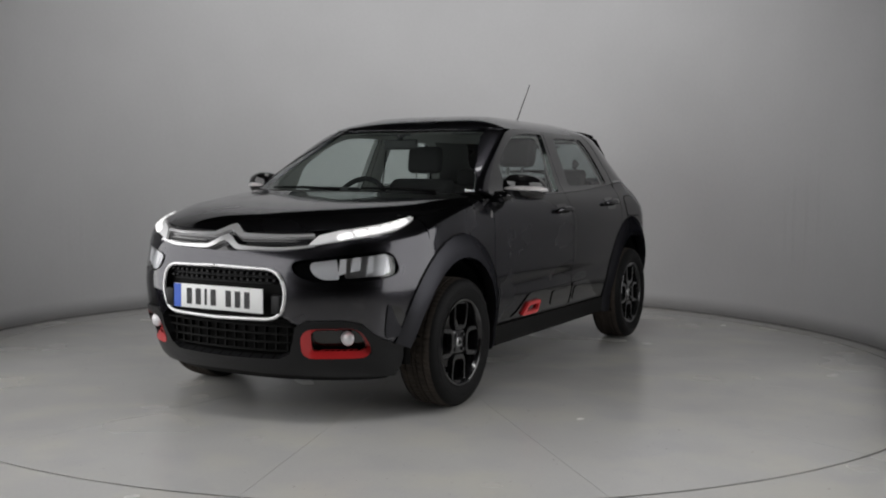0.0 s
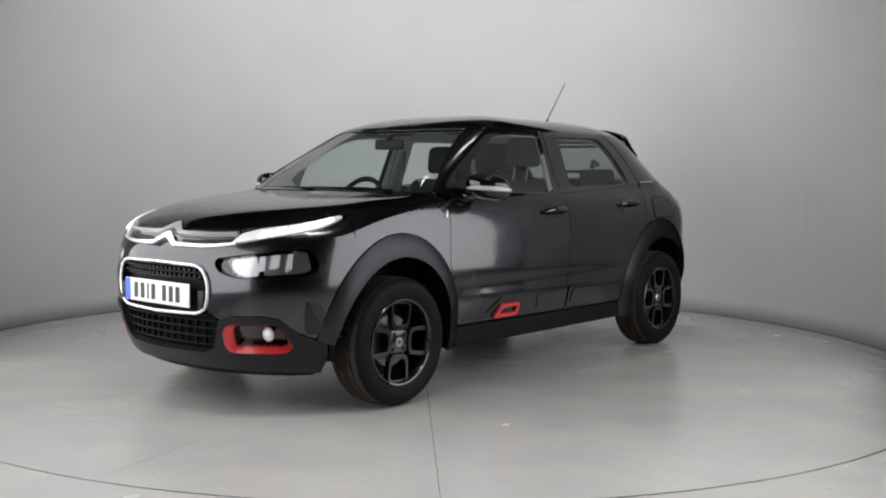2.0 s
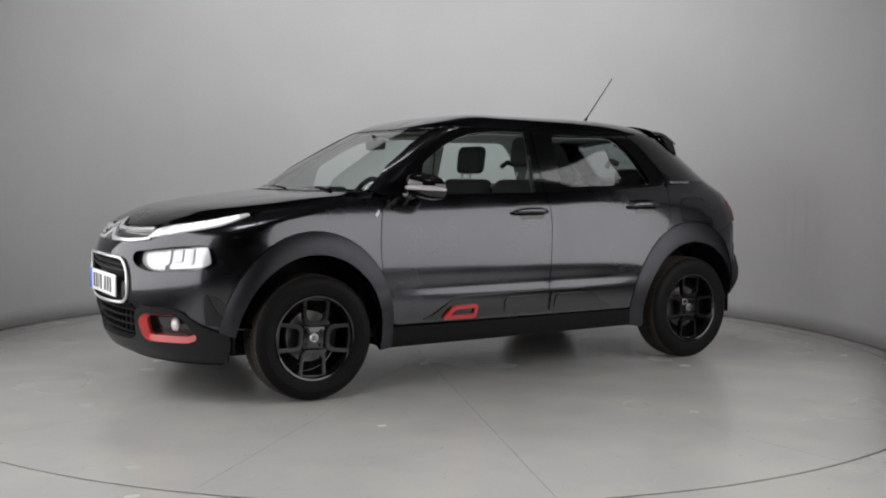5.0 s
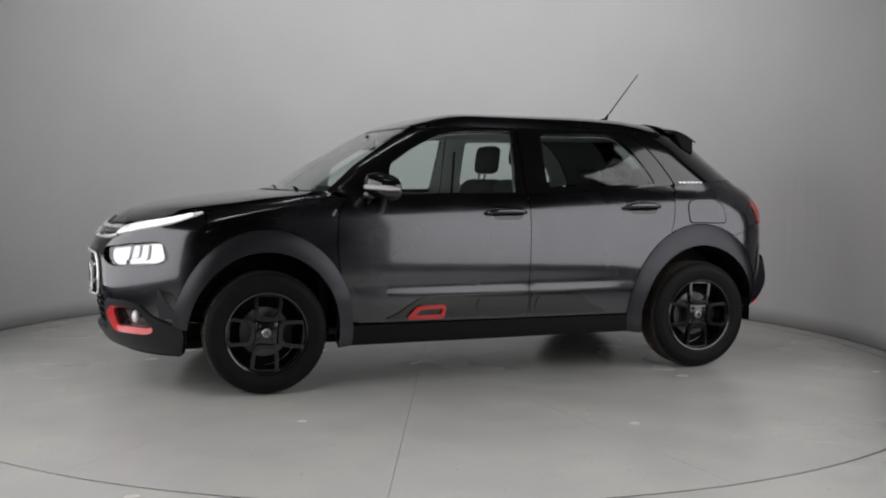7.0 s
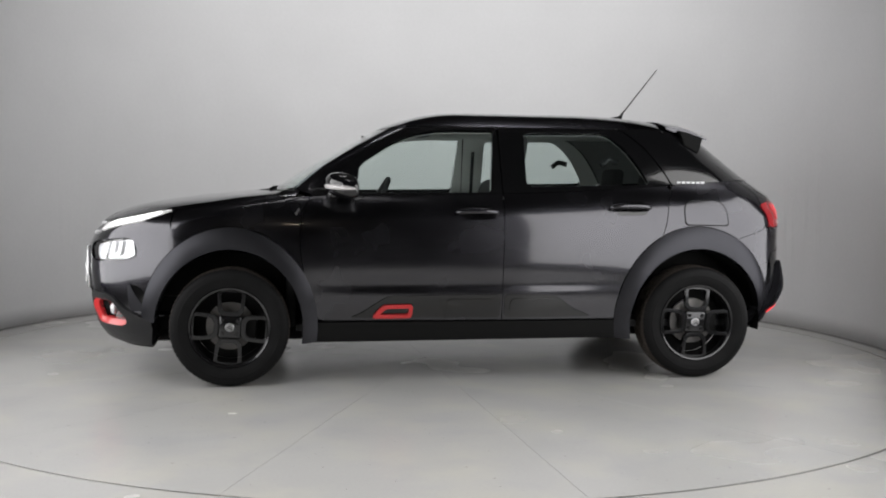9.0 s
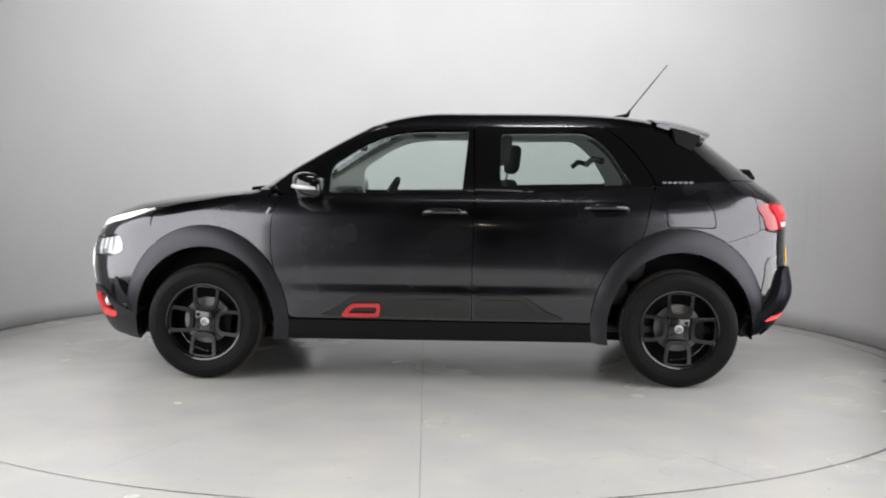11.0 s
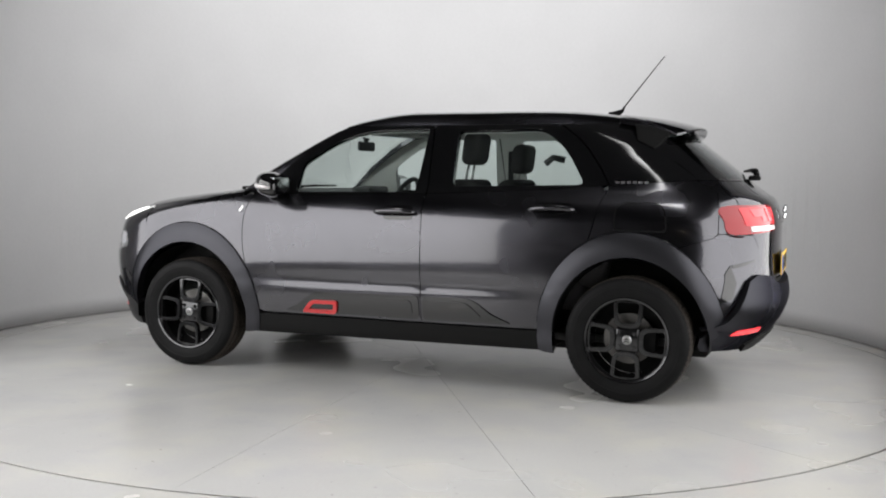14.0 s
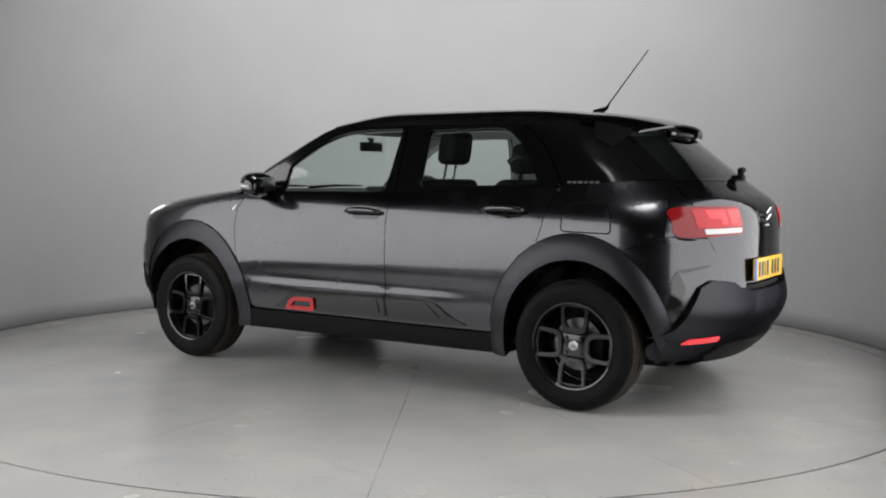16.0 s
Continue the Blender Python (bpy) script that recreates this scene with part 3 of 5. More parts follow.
cpart("fuel_flap", panel_bm(S(fuel), du=0.02, dz=0.02, lift=0.0035, deep=0.006), PAINT)

# wheel arch cladding
clad_f = ellipse(FX, WZ, OUT_F[0] - 0.005, OUT_F[1] - 0.005, -9, 174, 48) + ellipse(FX, WZ, *INN, 176, -11.5, 48)
clad_r = ellipse(RX, WZ, OUT_R[0] - 0.005, OUT_R[1] - 0.005, 8, 189, 48) + ellipse(RX, WZ, *INN, 191.5, 3, 48)


def cladding(c, cx):
    def flare(u, z):
        p, n = skin(u, z), normal_at(u, z)
        r = math.hypot((p.x - cx) / 1.0, (p.z - WZ) * 0.88)
        t = min(max((0.475 - r) / 0.09, 0), 1)
        return p + n * (0.003 + 0.026 * (t * (2 - t)))
    return panel_bm(S(c), du=0.015, dz=0.016, deep=0.05, place=flare)


pair("wheel_arch_trim", lambda: cladding(clad_f, FX), CLAD, "satin black wheel arch trim")
pair("wheel_arch_trim", lambda: cladding(clad_r, RX), CLAD, "satin black wheel arch trim")
sill = [(-0.90, 0.335), (0.88, 0.332), (0.905, 0.235), (-0.90, 0.228)]
pair("sill", lambda: panel_bm(S(sill), du=0.03, dz=0.02, lift=0.004, deep=0.05), DARK, "matt black plastic sill")

# the bump strip on the doors
bump_f = [(-0.665, 0.362), (-0.60, 0.385), (-0.52, 0.44), (-0.455, 0.480), (0.168, 0.486), (0.168, 0.356)]
bump_r = [(0.190, 0.486), (0.44, 0.486), (0.50, 0.465), (0.575, 0.405), (0.64, 0.378), (0.69, 0.356), (0.190, 0.354)]
for bp, door in ((bump_f, DOOR_F), (bump_r, DOOR_R)):
    for k in (0, 1):
        bm = panel_bm(S(rounded(bp, 0.03)), du=0.018, dz=0.014, lift=0.007, deep=0.010)
        cpart("bump_strip", flip_bm(bm) if k else bm, GLOSS, "gloss black bump strip", parent=door[k])
pads = [[(-0.135, 0.462), (0.125, 0.462), (0.135, 0.375), (-0.135, 0.378)], [(0.225, 0.462), (0.445, 0.462), (0.53, 0.385), (0.215, 0.378)]]
for bp, door in zip(pads, (DOOR_F, DOOR_R)):
    for k in (0, 1):
        bm = panel_bm(S(rounded(bp, 0.03)), du=0.018, dz=0.014, lift=0.012, deep=0.008)
        cpart("bump_pad", flip_bm(bm) if k else bm, GLOSS, parent=door[k])
red_o = rounded([(-0.545, 0.362), (-0.484, 0.434), (-0.318, 0.436), (-0.326, 0.362)], [0.026, 0.03, 0.022, 0.022])
red_i = rounded([(-0.500, 0.382), (-0.466, 0.415), (-0.338, 0.417), (-0.345, 0.382)], [0.012, 0.018, 0.012, 0.012])
for k in (0, 1):
    bm = panel_bm(S(red_o, 0.02), [S(red_i, 0.02)], du=0.012, dz=0.012, lift=0.022, deep=0.014)
    cpart("accent_frame", flip_bm(bm) if k else bm, RED, "bright red accent frame", parent=DOOR_F[k])

# --- greenhouse
A_FOOT = smooth_line([(-0.865, 1.026), (-0.83, 1.062), (-0.66, 1.205), (-0.50, 1.315), (-0.36, 1.388), (-0.26, 1.410)], 6)
frame_f = A_FOOT + [(0.0, 1.410), (0.172, 1.410), (0.188 - g, 1.037)] + [p for p in BELT[::-1] if p[0] < 0.18]
glass_f = rounded([(-0.62, 1.034), (-0.605, 1.195), (-0.42, 1.315), (-0.27, 1.372), (-0.10, 1.390), (0.150, 1.392), (0.118, 1.043)], [0.03, 0.04, 0.08, 0.08, 0.08, 0.02, 0.02])
pair("front_window_frame", lambda: panel_bm(S(frame_f), [S(glass_f)], du=0.022, dz=0.02, lift=0.001, deep=0.03), GLOSS, "gloss black window frame")
pair("front_window", lambda: panel_bm(S(glass_f), du=0.03, dz=0.03, lift=-0.010, deep=0.0), GLASS, "clear greenish side glass")
frame_r = [(0.188 + g, 1.039)] + [p for p in BELT if p[0] > 0.2] + smooth_line([(1.165, 1.098), (1.11, 1.19), (1.02, 1.305), (0.92, 1.385), (0.87, 1.410)], 5)[0:] + [(0.5, 1.411), (0.178 + g, 1.411)]
glass_r = rounded([(0.325, 1.075), (0.325, 1.378), (0.80, 1.385), (0.93, 1.285), (1.04, 1.105), (1.02, 1.09)], [0.04, 0.03, 0.05, 0.10, 0.03, 0.02])
pair("rear_window_frame", lambda: panel_bm(S(frame_r), [S(glass_r)], du=0.022, dz=0.02, lift=0.001, deep=0.03), GLOSS, "gloss black window frame")
pair("rear_side_window", lambda: panel_bm(S(glass_r), du=0.03, dz=0.03, lift=-0.004, deep=0.0), TINT, "lightly tinted side glass")
cpan = smooth_line([(1.175, 1.098), (1.12, 1.19), (1.03, 1.305), (0.93, 1.385), (0.885, 1.410)], 5) + [(1.05, 1.411), (1.255, 1.411), (1.345, 1.345), (1.405, 1.275)] + \
    smooth_line([(1.50, 1.20), (1.60, 1.125)], 3) + smooth_line([(1.595, 1.119), (1.45, 1.111), (1.30, 1.100), (1.18, 1.090)], 4)
pair("rear_pillar_panel", lambda: panel_bm(S(cpan), du=0.02, dz=0.02, lift=0.0015, deep=0.014), GLOSS, "gloss black rear pillar panel")

ws_side = [(-0.955, 1.052), (-0.803, 1.178), (-0.612, 1.30), (-0.517, 1.355), (-0.418, 1.404)]


def uline(u0, u1, z, n):
    return [(u0 + (u1 - u0) * k / n, z) for k in range(n + 1)]


u_a, u_b = side(-0.955, 1.052)[0], side(-0.418, 1.404)[0]
ws = uline(0, u_a, 1.052, 14)[:-1] + [side(*p) for p in dense(ws_side, 0.03, closed=False)] + uline(u_b, 0, 1.404, 12)[1:]
cpart("windscreen", panel_bm(ws, du=0.05, dz=0.03, lift=-0.004, deep=0.0, both=True), GLASS, "clear raked windscreen")
pillar = [side(*p) for p in dense(ws_side, 0.03, closed=False)] + [side(*p) for p in dense([(-0.28, 1.411)] + A_FOOT[::-1][3:], 0.03, closed=False)]
pair("windscreen_pillar", lambda: panel_bm(pillar, du=0.02, dz=0.02, lift=0.001, deep=0.03), PAINT)
header = uline(0, u_b, 1.4045, 12) + [side(-0.34, 1.4118)] + uline(side(-0.34, 1.4118)[0], 0, 1.4118, 12)[1:]
cpart("windscreen_header", panel_bm(header, du=0.05, dz=0.006, lift=0.0, deep=0.02, both=True), PAINT)


# roof: a crowned cap over the top outline
def roof_height(x):
    t = min(max((x + 0.455) / 0.45, 0), 1)
    up = 0.094 * (1 - (1 - t) ** 2)
    b = min(max((x - 0.45) / 0.98, 0), 1)
    return up * (1 - b ** 3)


def roof_edge(x):
    zz, xf, lf, mf, w, xr, lr, mr = row_at(1.412)
    return -skin(*side(min(max(x, xf + 1e-4), xr - 1e-4), 1.412)).y


def roof_bm(drop=0.0, shrink=0.0):
    bm = bmesh.new()
    xs = [-0.455 + 1.885 * (0.5 - 0.5 * math.cos(math.pi * k / 60)) for k in range(61)]
    rows = []
    for x in xs:
        e = max(roof_edge(x) - shrink, 0.002)
        rows.append([bm.verts.new((x, e * t, 1.412 - drop + roof_height(x) * (1 - abs(t) ** 4.6))) for t in (math.sin(math.pi / 2 * k / 14) for k in range(-14, 15))])
    for a, b in zip(rows, rows[1:]):
        for k in range(28):
            bm.faces.new((a[k], a[k + 1], b[k + 1], b[k]))
    bmesh.ops.recalc_face_normals(bm, faces=bm.faces[:])
    if bm.faces[0].normal.z < 0:
        bmesh.ops.reverse_faces(bm, faces=bm.faces[:])
    return bm


cpart("roof", roof_bm(), PAINT)
cpart("headliner", roof_bm(0.03, 0.03), HEADLINER, "pale fabric headliner")

# --- bonnet
hood_front = [(0.0, 0.868), (0.2, 0.868), (0.40, 0.873)]
hood_edge = [front(*p) for p in dense(hood_front, 0.04, closed=False)] + [side(*p) for p in dense([(-1.90, 0.885), (-1.75, 0.912), (-1.59, 0.942)] + fender_top[1:-4], 0.03, closed=False)]
hood_edge = [(a, b + 0.003) for a, b in hood_edge]
u_c = side(-0.93, 1.043)[0]
hood = hood_edge + [side(-0.95, 1.02)] + uline(u_c, 0, 1.043, 14)
cpart("bonnet", panel_bm(hood, du=0.035, dz=0.006, deep=0.02, both=True), PAINT)
cowl = uline(0, u_c, 1.0435, 14) + [side(-0.875, 1.035)] + uline(u_a, 0, 1.0515, 14)
cpart("cowl", panel_bm(cowl, du=0.05, dz=0.004, lift=-0.006, deep=0.03, both=True), DARK, "black plastic cowl below the windscreen")

# --- nose
HL = rounded([(-0.375, 0.745), (-0.55, 0.770), (-0.745, 0.795), (-0.772, 0.70), (-0.74, 0.668), (-0.50, 0.652), (-0.40, 0.685)], [0.04, 0.03, 0.04, 0.04, 0.04, 0.05, 0.05])
HLP = [front(*p) for p in dense(HL, 0.02)]
GR = rounded([(0.0, 0.715), (-0.33, 0.708), (-0.372, 0.60), (-0.335, 0.488), (0.0, 0.480)], [0.0, 0.07, 0.12, 0.07, 0.0], 6)
GRP = [front(*p) for p in dense(GR[6:-6], 0.02, closed=False)]
top_line = [(0.0, 0.782), (-0.30, 0.788), (-0.45, 0.806)]
nose_top = [front(*p) for p in dense(top_line, 0.04, closed=False)] + [side(*p) for p in dense([(-1.90, 0.845), (-1.75, 0.878), (-1.60, 0.93)], 0.03, closed=False)]
nose_rear = [side(*p) for p in dense(smooth_line([(-1.592, 0.928), (-1.60, 0.85), (-1.575, 0.77), (-1.55, 0.745)], 4) + ellipse(FX, WZ, *OUT_F, 128, 172, 14), 0.03, closed=False)]
low_line = [(-0.80, 0.385), (-0.735, 0.37), (-0.69, 0.42), (-0.655, 0.472), (-0.60, 0.487), (-0.47, 0.485), (-0.425, 0.46), (-0.375, 0.475), (-0.345, 0.50)]
nose_low = [front(*p) for p in dense(low_line, 0.02, closed=False)]
grille_edge = [p for p in GRP]
nose = [(0.0, 0.782)] + nose_top[1:] + nose_rear + nose_low + [q for q in grille_edge[::-1] if q[1] > 0.50] + [(0.0, 0.7155)]
cpart("front_bumper", panel_bm(nose, [HLP], du=0.02, dz=0.02, deep=0.03, both=True), PAINT)

# black band with the chrome strips
band = [front(*p) for p in dense([(0.0, 0.784), (-0.30, 0.790), (-0.45, 0.808)], 0.04, closed=False)] + [side(*p) for p in dense([(-1.90, 0.848), (-1.75, 0.881), (-1.60, 0.932)], 0.03, closed=False)]
band += [side(*p) for p in dense([(-1.59, 0.943), (-1.75, 0.915), (-1.90, 0.888)], 0.03, closed=False)] + [front(*p) for p in dense([(-0.40, 0.878), (-0.2, 0.873), (0.0, 0.873)], 0.04, closed=False)]
cpart("upper_grille", panel_bm(band, du=0.03, dz=0.012, lift=-0.012, deep=0.02, both=True), GLOSS, "gloss black upper grille band")


def strip(line, lift=0.004, deep=0.018, both=True):
    """A bar on the nose along (y, z, half height)."""
    fine = smooth_line(line, 3)
    top = [front(y, z + h) for y, z, h in fine]
    low = [front(y, z - h) for y, z, h in fine]
    return panel_bm(top + low[::-1], du=0.02, dz=0.01, lift=lift, deep=deep, both=both)


cpart("chrome_strip", strip([(0.0, 0.884, 0.013), (-0.03, 0.874, 0.013), (-0.07, 0.856, 0.011), (-0.10, 0.850, 0.008), (-0.2, 0.849, 0.0065), (-0.33, 0.850, 0.006), (-0.44, 0.856, 0.005)], lift=0.008), BRIGHT, "polished chrome strip with raised chevron")
cpart("chrome_strip", strip([(0.0, 0.838, 0.014), (-0.03, 0.827, 0.014), (-0.07, 0.806, 0.012), (-0.10, 0.797, 0.009), (-0.2, 0.795, 0.007), (-0.33, 0.797, 0.0065), (-0.46, 0.812, 0.005)], lift=0.008), BRIGHT, "polished chrome strip with raised chevron")
for z in (0.868, 0.822):
    pair("grille_bar", lambda: strip([(-0.12, z, 0.004), (-0.25, z, 0.004), (-0.42, z + 0.004, 0.004)], lift=-0.006, deep=0.01, both=False), PLASTIC)

# lit lamps beside the band
drl_low = [front(-0.43, 0.812)] + [side(*p) for p in dense([(-1.93, 0.843), (-1.75, 0.884), (-1.60, 0.934)], 0.03, closed=False)]
drl_top = [side(*p) for p in dense([(-1.605, 0.940), (-1.75, 0.912), (-1.91, 0.880)], 0.03, closed=False)] + [front(-0.46, 0.858), front(-0.445, 0.835)]
DRLS = pair("daylight_lamp", lambda: panel_bm(drl_low + drl_top, du=0.02, dz=0.012, lift=0.002, deep=0.012), DRLBASE, "lit white daylight lamp")


def lerp(a, b, t):
    return a + (b - a) * t


for k in range(6):
    t0, t1 = 0.05 + 0.150 * k, 0.05 + 0.150 * k + 0.133
    xa, xb = lerp(-1.965, -1.635, t0), lerp(-1.965, -1.635, t1)
    za, zb = np.interp([xa, xb], [-1.965, -1.91, -1.75, -1.60], [0.842, 0.861, 0.898, 0.937])
    h0, h1 = np.interp([t0, t1], [0, 0.3, 0.8, 1], [0.011, 0.012, 0.0095, 0.005])
    quad = rounded([(xa, za - h0), (xb, zb - h1), (xb + 0.010, zb + h1), (xa + 0.012, za + h0)], 0.006, 3)
    for s in (0, 1):
        bm = panel_bm([side(*p) for p in quad], du=0.02, dz=0.01, lift=0.007, deep=0.008)
        cpart("lamp_segment", flip_bm(bm) if s else bm, DRL, "glowing white lamp segment", parent=DRLS[s])

# main headlamps in their dark frames
HLS = pair("headlamp", lambda: panel_bm(HLP, du=0.02, dz=0.02, lift=-0.030, deep=-0.028), GLOSS, "headlamp in a gloss black frame")
hl_ref = rounded([(-0.450, 0.744), (-0.565, 0.760), (-0.585, 0.668), (-0.515, 0.664), (-0.475, 0.692)], [0.03, 0.01, 0.01, 0.04, 0.04])
hl_ref2 = rounded([(-0.600, 0.764), (-0.735, 0.782), (-0.752, 0.70), (-0.73, 0.682), (-0.605, 0.672)], 0.012)
hl_lens = rounded([(-0.440, 0.748), (-0.56, 0.766), (-0.742, 0.786), (-0.762, 0.70), (-0.735, 0.674), (-0.51, 0.660), (-0.47, 0.690)], [0.03, 0.03, 0.03, 0.03, 0.03, 0.04, 0.04])
for s in (0, 1):
    f = flip_bm if s else (lambda b: b)
    cpart("reflector", f(panel_bm([front(*p) for p in dense(hl_ref, 0.02)], du=0.02, dz=0.02, lift=-0.022, deep=0.004)), LENSLIT, "bright reflector", parent=HLS[s])
    cpart("reflector", f(panel_bm([front(*p) for p in dense(hl_ref2, 0.02)], du=0.02, dz=0.02, lift=-0.024, deep=0.004)), SATIN, "satin reflector", parent=HLS[s])
    for y0, y1, z0, z1, lift in ((-0.578, -0.602, 0.686, 0.763, -0.012), (-0.622, -0.652, 0.700, 0.770, -0.014), (-0.678, -0.694, 0.690, 0.774, -0.012)):
        blade = rounded([(y0, z1 - 0.004), (y1, z1), (y1 - 0.004, z0 + 0.01), (y0, z0)], 0.006, 3)
        cpart("light_blade", f(panel_bm([front(*p) for p in dense(blade, 0.02)], du=0.02, dz=0.02, lift=lift, deep=0.014)), LENSLIT, "upright bright light blade", parent=HLS[s])
    cpart("lens", f(panel_bm([front(*p) for p in dense(hl_lens, 0.02)], du=0.02, dz=0.02, lift=-0.003, deep=0.0)), CLEAR, "clear lens cover", parent=HLS[s])

# upper grille opening with chrome surround
GRILLE = cpart("grille", panel_bm([(0.0, 0.7155)] + GRP + [(0.0, 0.480)], du=0.03, dz=0.02, lift=-0.035, deep=-0.03, both=True), DARK, "black mesh grille")
ring = [skin(*p) + normal_at(*p) * 0.008 for p in [(0.0, 0.715)] + GRP + [(0.0, 0.480)]]
ring = ring + [Vector((p.x, -p.y, p.z)) for p in ring[-2::-1]]
cpart("grille_surround", tube_bm(ring, 0.0085, 10), BRIGHT, "satin chrome grille surround", parent=GRILLE)
for z in (0.700, 0.672, 0.645):
    pts = [skin(*front(y, z)) + Vector((0.018, 0, 0)) for y in np.linspace(0.0, -0.31, 12)]
    pts = [Vector((p.x, -p.y, p.z)) for p in pts[:0:-1]] + pts
    cpart("grille_bar", tube_bm(pts, 0.004, 6), PLASTIC, parent=GRILLE)
for k in range(-9, 10):
    for z in (0.686, 0.658):
        y = k * 0.033
        p = skin(*front(y, z))
        bm = box_bm(p.x + 0.006, (abs(y) if k > 0 else -abs(y)) - 0.008, z - 0.006, p.x + 0.03, (abs(y) if k > 0 else -abs(y)) + 0.008, z + 0.006, 0.002, 1)
        cpart("grille_stud", bm, PLASTIC, parent=GRILLE)
for s in (-1, 1):
    bm = box_bm(-2.112, s * 0.312 - 0.028, 0.508, -2.085, s * 0.312 + 0.028, 0.595, 0.012, 3)
    cpart("grille_block", bm, PLASTIC, parent=GRILLE)


def plate(name, x, z, face, mat, sgn, label):
    """A number plate with plain bars for the characters; sgn -1 faces the front."""
    p = cpart(name, box_bm(x - 0.004, -0.26, z - 0.0555, x + 0.004, 0.26, z + 0.0555, 0.003, 2), mat, label)
    e = x + sgn * 0.005
    cpart("band", box_bm(e - 0.001, sgn * -0.259, z - 0.054, e + 0.001, sgn * -0.218, z + 0.054), BLUE, "blue band", parent=p)
    y = -0.182
    for k, w in enumerate((0.030, 0.030, 0.012, 0.030, 0.0, 0.030, 0.030, 0.030)):
        if w:
            a, b = sorted((sgn * y, sgn * (y + w)))
            cpart("bar", box_bm(e - 0.001, a, z - 0.037, e + 0.001, b, z + 0.037), INK, "plain black bar", parent=p)
        y += (w + 0.024) if w else 0.034
    return p


plate("front_plate", -2.131, 0.566, 0, PLATE_W, -1, "white number plate with plain black bars")

# lower bumper
FOG = rounded([(-0.425, 0.448), (-0.655, 0.452), (-0.672, 0.312), (-0.405, 0.312)], [0.06, 0.05, 0.06, 0.05])
FOGP = [front(*p) for p in dense(FOG, 0.02)]
low = [(0.0, 0.300), (-0.30, 0.304), (-0.355, 0.330), (-0.385, 0.40), (-0.400, 0.455), (-0.44, 0.482), (-0.60, 0.484), (-0.655, 0.468), (-0.69, 0.417), (-0.735, 0.367)]
low_b = [front(*p) for p in dense(low, 0.02, closed=False)] + [side(*p) for p in dense([(-1.775, 0.372), (-1.715, 0.372), (-1.70, 0.30), (-1.71, 0.222)], 0.03, closed=False)] + \
    [front(*p) for p in dense([(-0.70, 0.215), (-0.35, 0.225), (0.0, 0.232)], 0.03, closed=False)]
# same stuff as the rear lower bumper; the darker plastic stands for its shade
cpart("lower_front_bumper", panel_bm(low_b, [FOGP], du=0.02, dz=0.015, lift=0.010, deep=0.04, both=True), PLASTIC, "black plastic lower bumper, toned darker for its shade")
LG = [front(*p) for p in dense([(0.0, 0.300), (-0.30, 0.304), (-0.355, 0.330), (-0.385, 0.40), (-0.40, 0.455), (-0.36, 0.49), (-0.33, 0.487), (0.0, 0.478)], 0.03, closed=False)]
LOWG = cpart("lower_grille", panel_bm(LG, du=0.03, dz=0.02, lift=-0.055, deep=-0.06, both=True), DARK, "black lower grille")
for z in (0.335, 0.375, 0.415, 0.452):
    yy = np.interp(z, [0.30, 0.33, 0.40, 0.46], [0.32, 0.35, 0.38, 0.395])
    pts = [skin(*front(y, z)) + Vector((0.025, 0, 0)) for y in np.linspace(0, -yy, 12)]
    pts = [Vector((p.x, -p.y, p.z)) for p in pts[:0:-1]] + pts
    cpart("grille_bar", tube_bm(pts, 0.006, 6), DARK, parent=LOWG)
for k in range(-6, 7):
    p = skin(*front(k * 0.055, 0.40))
    cpart("grille_rib", box_bm(p.x + 0.034, k * 0.055 - 0.004, 0.34, p.x + 0.05, k * 0.055 + 0.004, 0.45), DARK, parent=LOWG)
chin = [front(*p) for p in dense([(0.0, 0.230), (-0.35, 0.223), (-0.70, 0.213)], 0.04, closed=False)] + [side(-1.70, 0.205), side(-1.72, 0.185)] + [front(*p) for p in dense([(-0.60, 0.183), (0.0, 0.183)], 0.05, closed=False)]
cpart("chin_spoiler", panel_bm(chin, du=0.03, dz=0.01, lift=-0.01, deep=0.05, both=True), DARK, "black plastic chin spoiler")

fog_in = rounded([(-0.462, 0.434), (-0.644, 0.438), (-0.658, 0.336), (-0.450, 0.336)], [0.03, 0.03, 0.03, 0.02])
FOGI = [front(*p) for p in dense(fog_in, 0.02)]


def fog_place(u, z):
    """The red frame dips inwards towards its opening."""
    p, n = skin(u, z), normal_at(u, z)
    y = abs(p.y)
    inx = min(max((y - 0.412) / 0.06, 0), 1) * min(max((0.668 - y) / 0.016, 0), 1)
    inz = min(max((z - 0.314) / 0.032, 0), 1) * min(max((0.450 - z) / 0.014, 0), 1)
    return p + n * (0.013 - 0.034 * inx * inz)


fogs = pair("fog_lamp_frame", lambda: panel_bm(FOGP, [FOGI], du=0.012, dz=0.01, deep=0.02, place=fog_place), RED, "bright red fog lamp frame")
for s in (0, 1):
    f = flip_bm if s else (lambda b: b)
    cpart("recess", f(panel_bm(FOGI, du=0.02, dz=0.02, lift=-0.045, deep=-0.03)), GLOSS, "black recess", parent=fogs[s])
    u, z = front(-0.600, 0.392)
    p, n = skin(u, z), normal_at(u, z)
    bm = bmesh.new()
    bmesh.ops.create_uvsphere(bm, u_segments=20, v_segments=12, radius=0.034)
    bmesh.ops.scale(bm, vec=(0.6, 1, 1), verts=bm.verts[:])
    bmesh.ops.translate(bm, verts=bm.verts[:], vec=p - n * 0.022)
    cpart("fog_lamp", f(bm), LENSLIT, "round clear fog lamp", parent=fogs[s])
vent = rounded([(-0.745, 0.548), (-0.768, 0.540), (-0.784, 0.43), (-0.757, 0.398)], 0.012, 3)
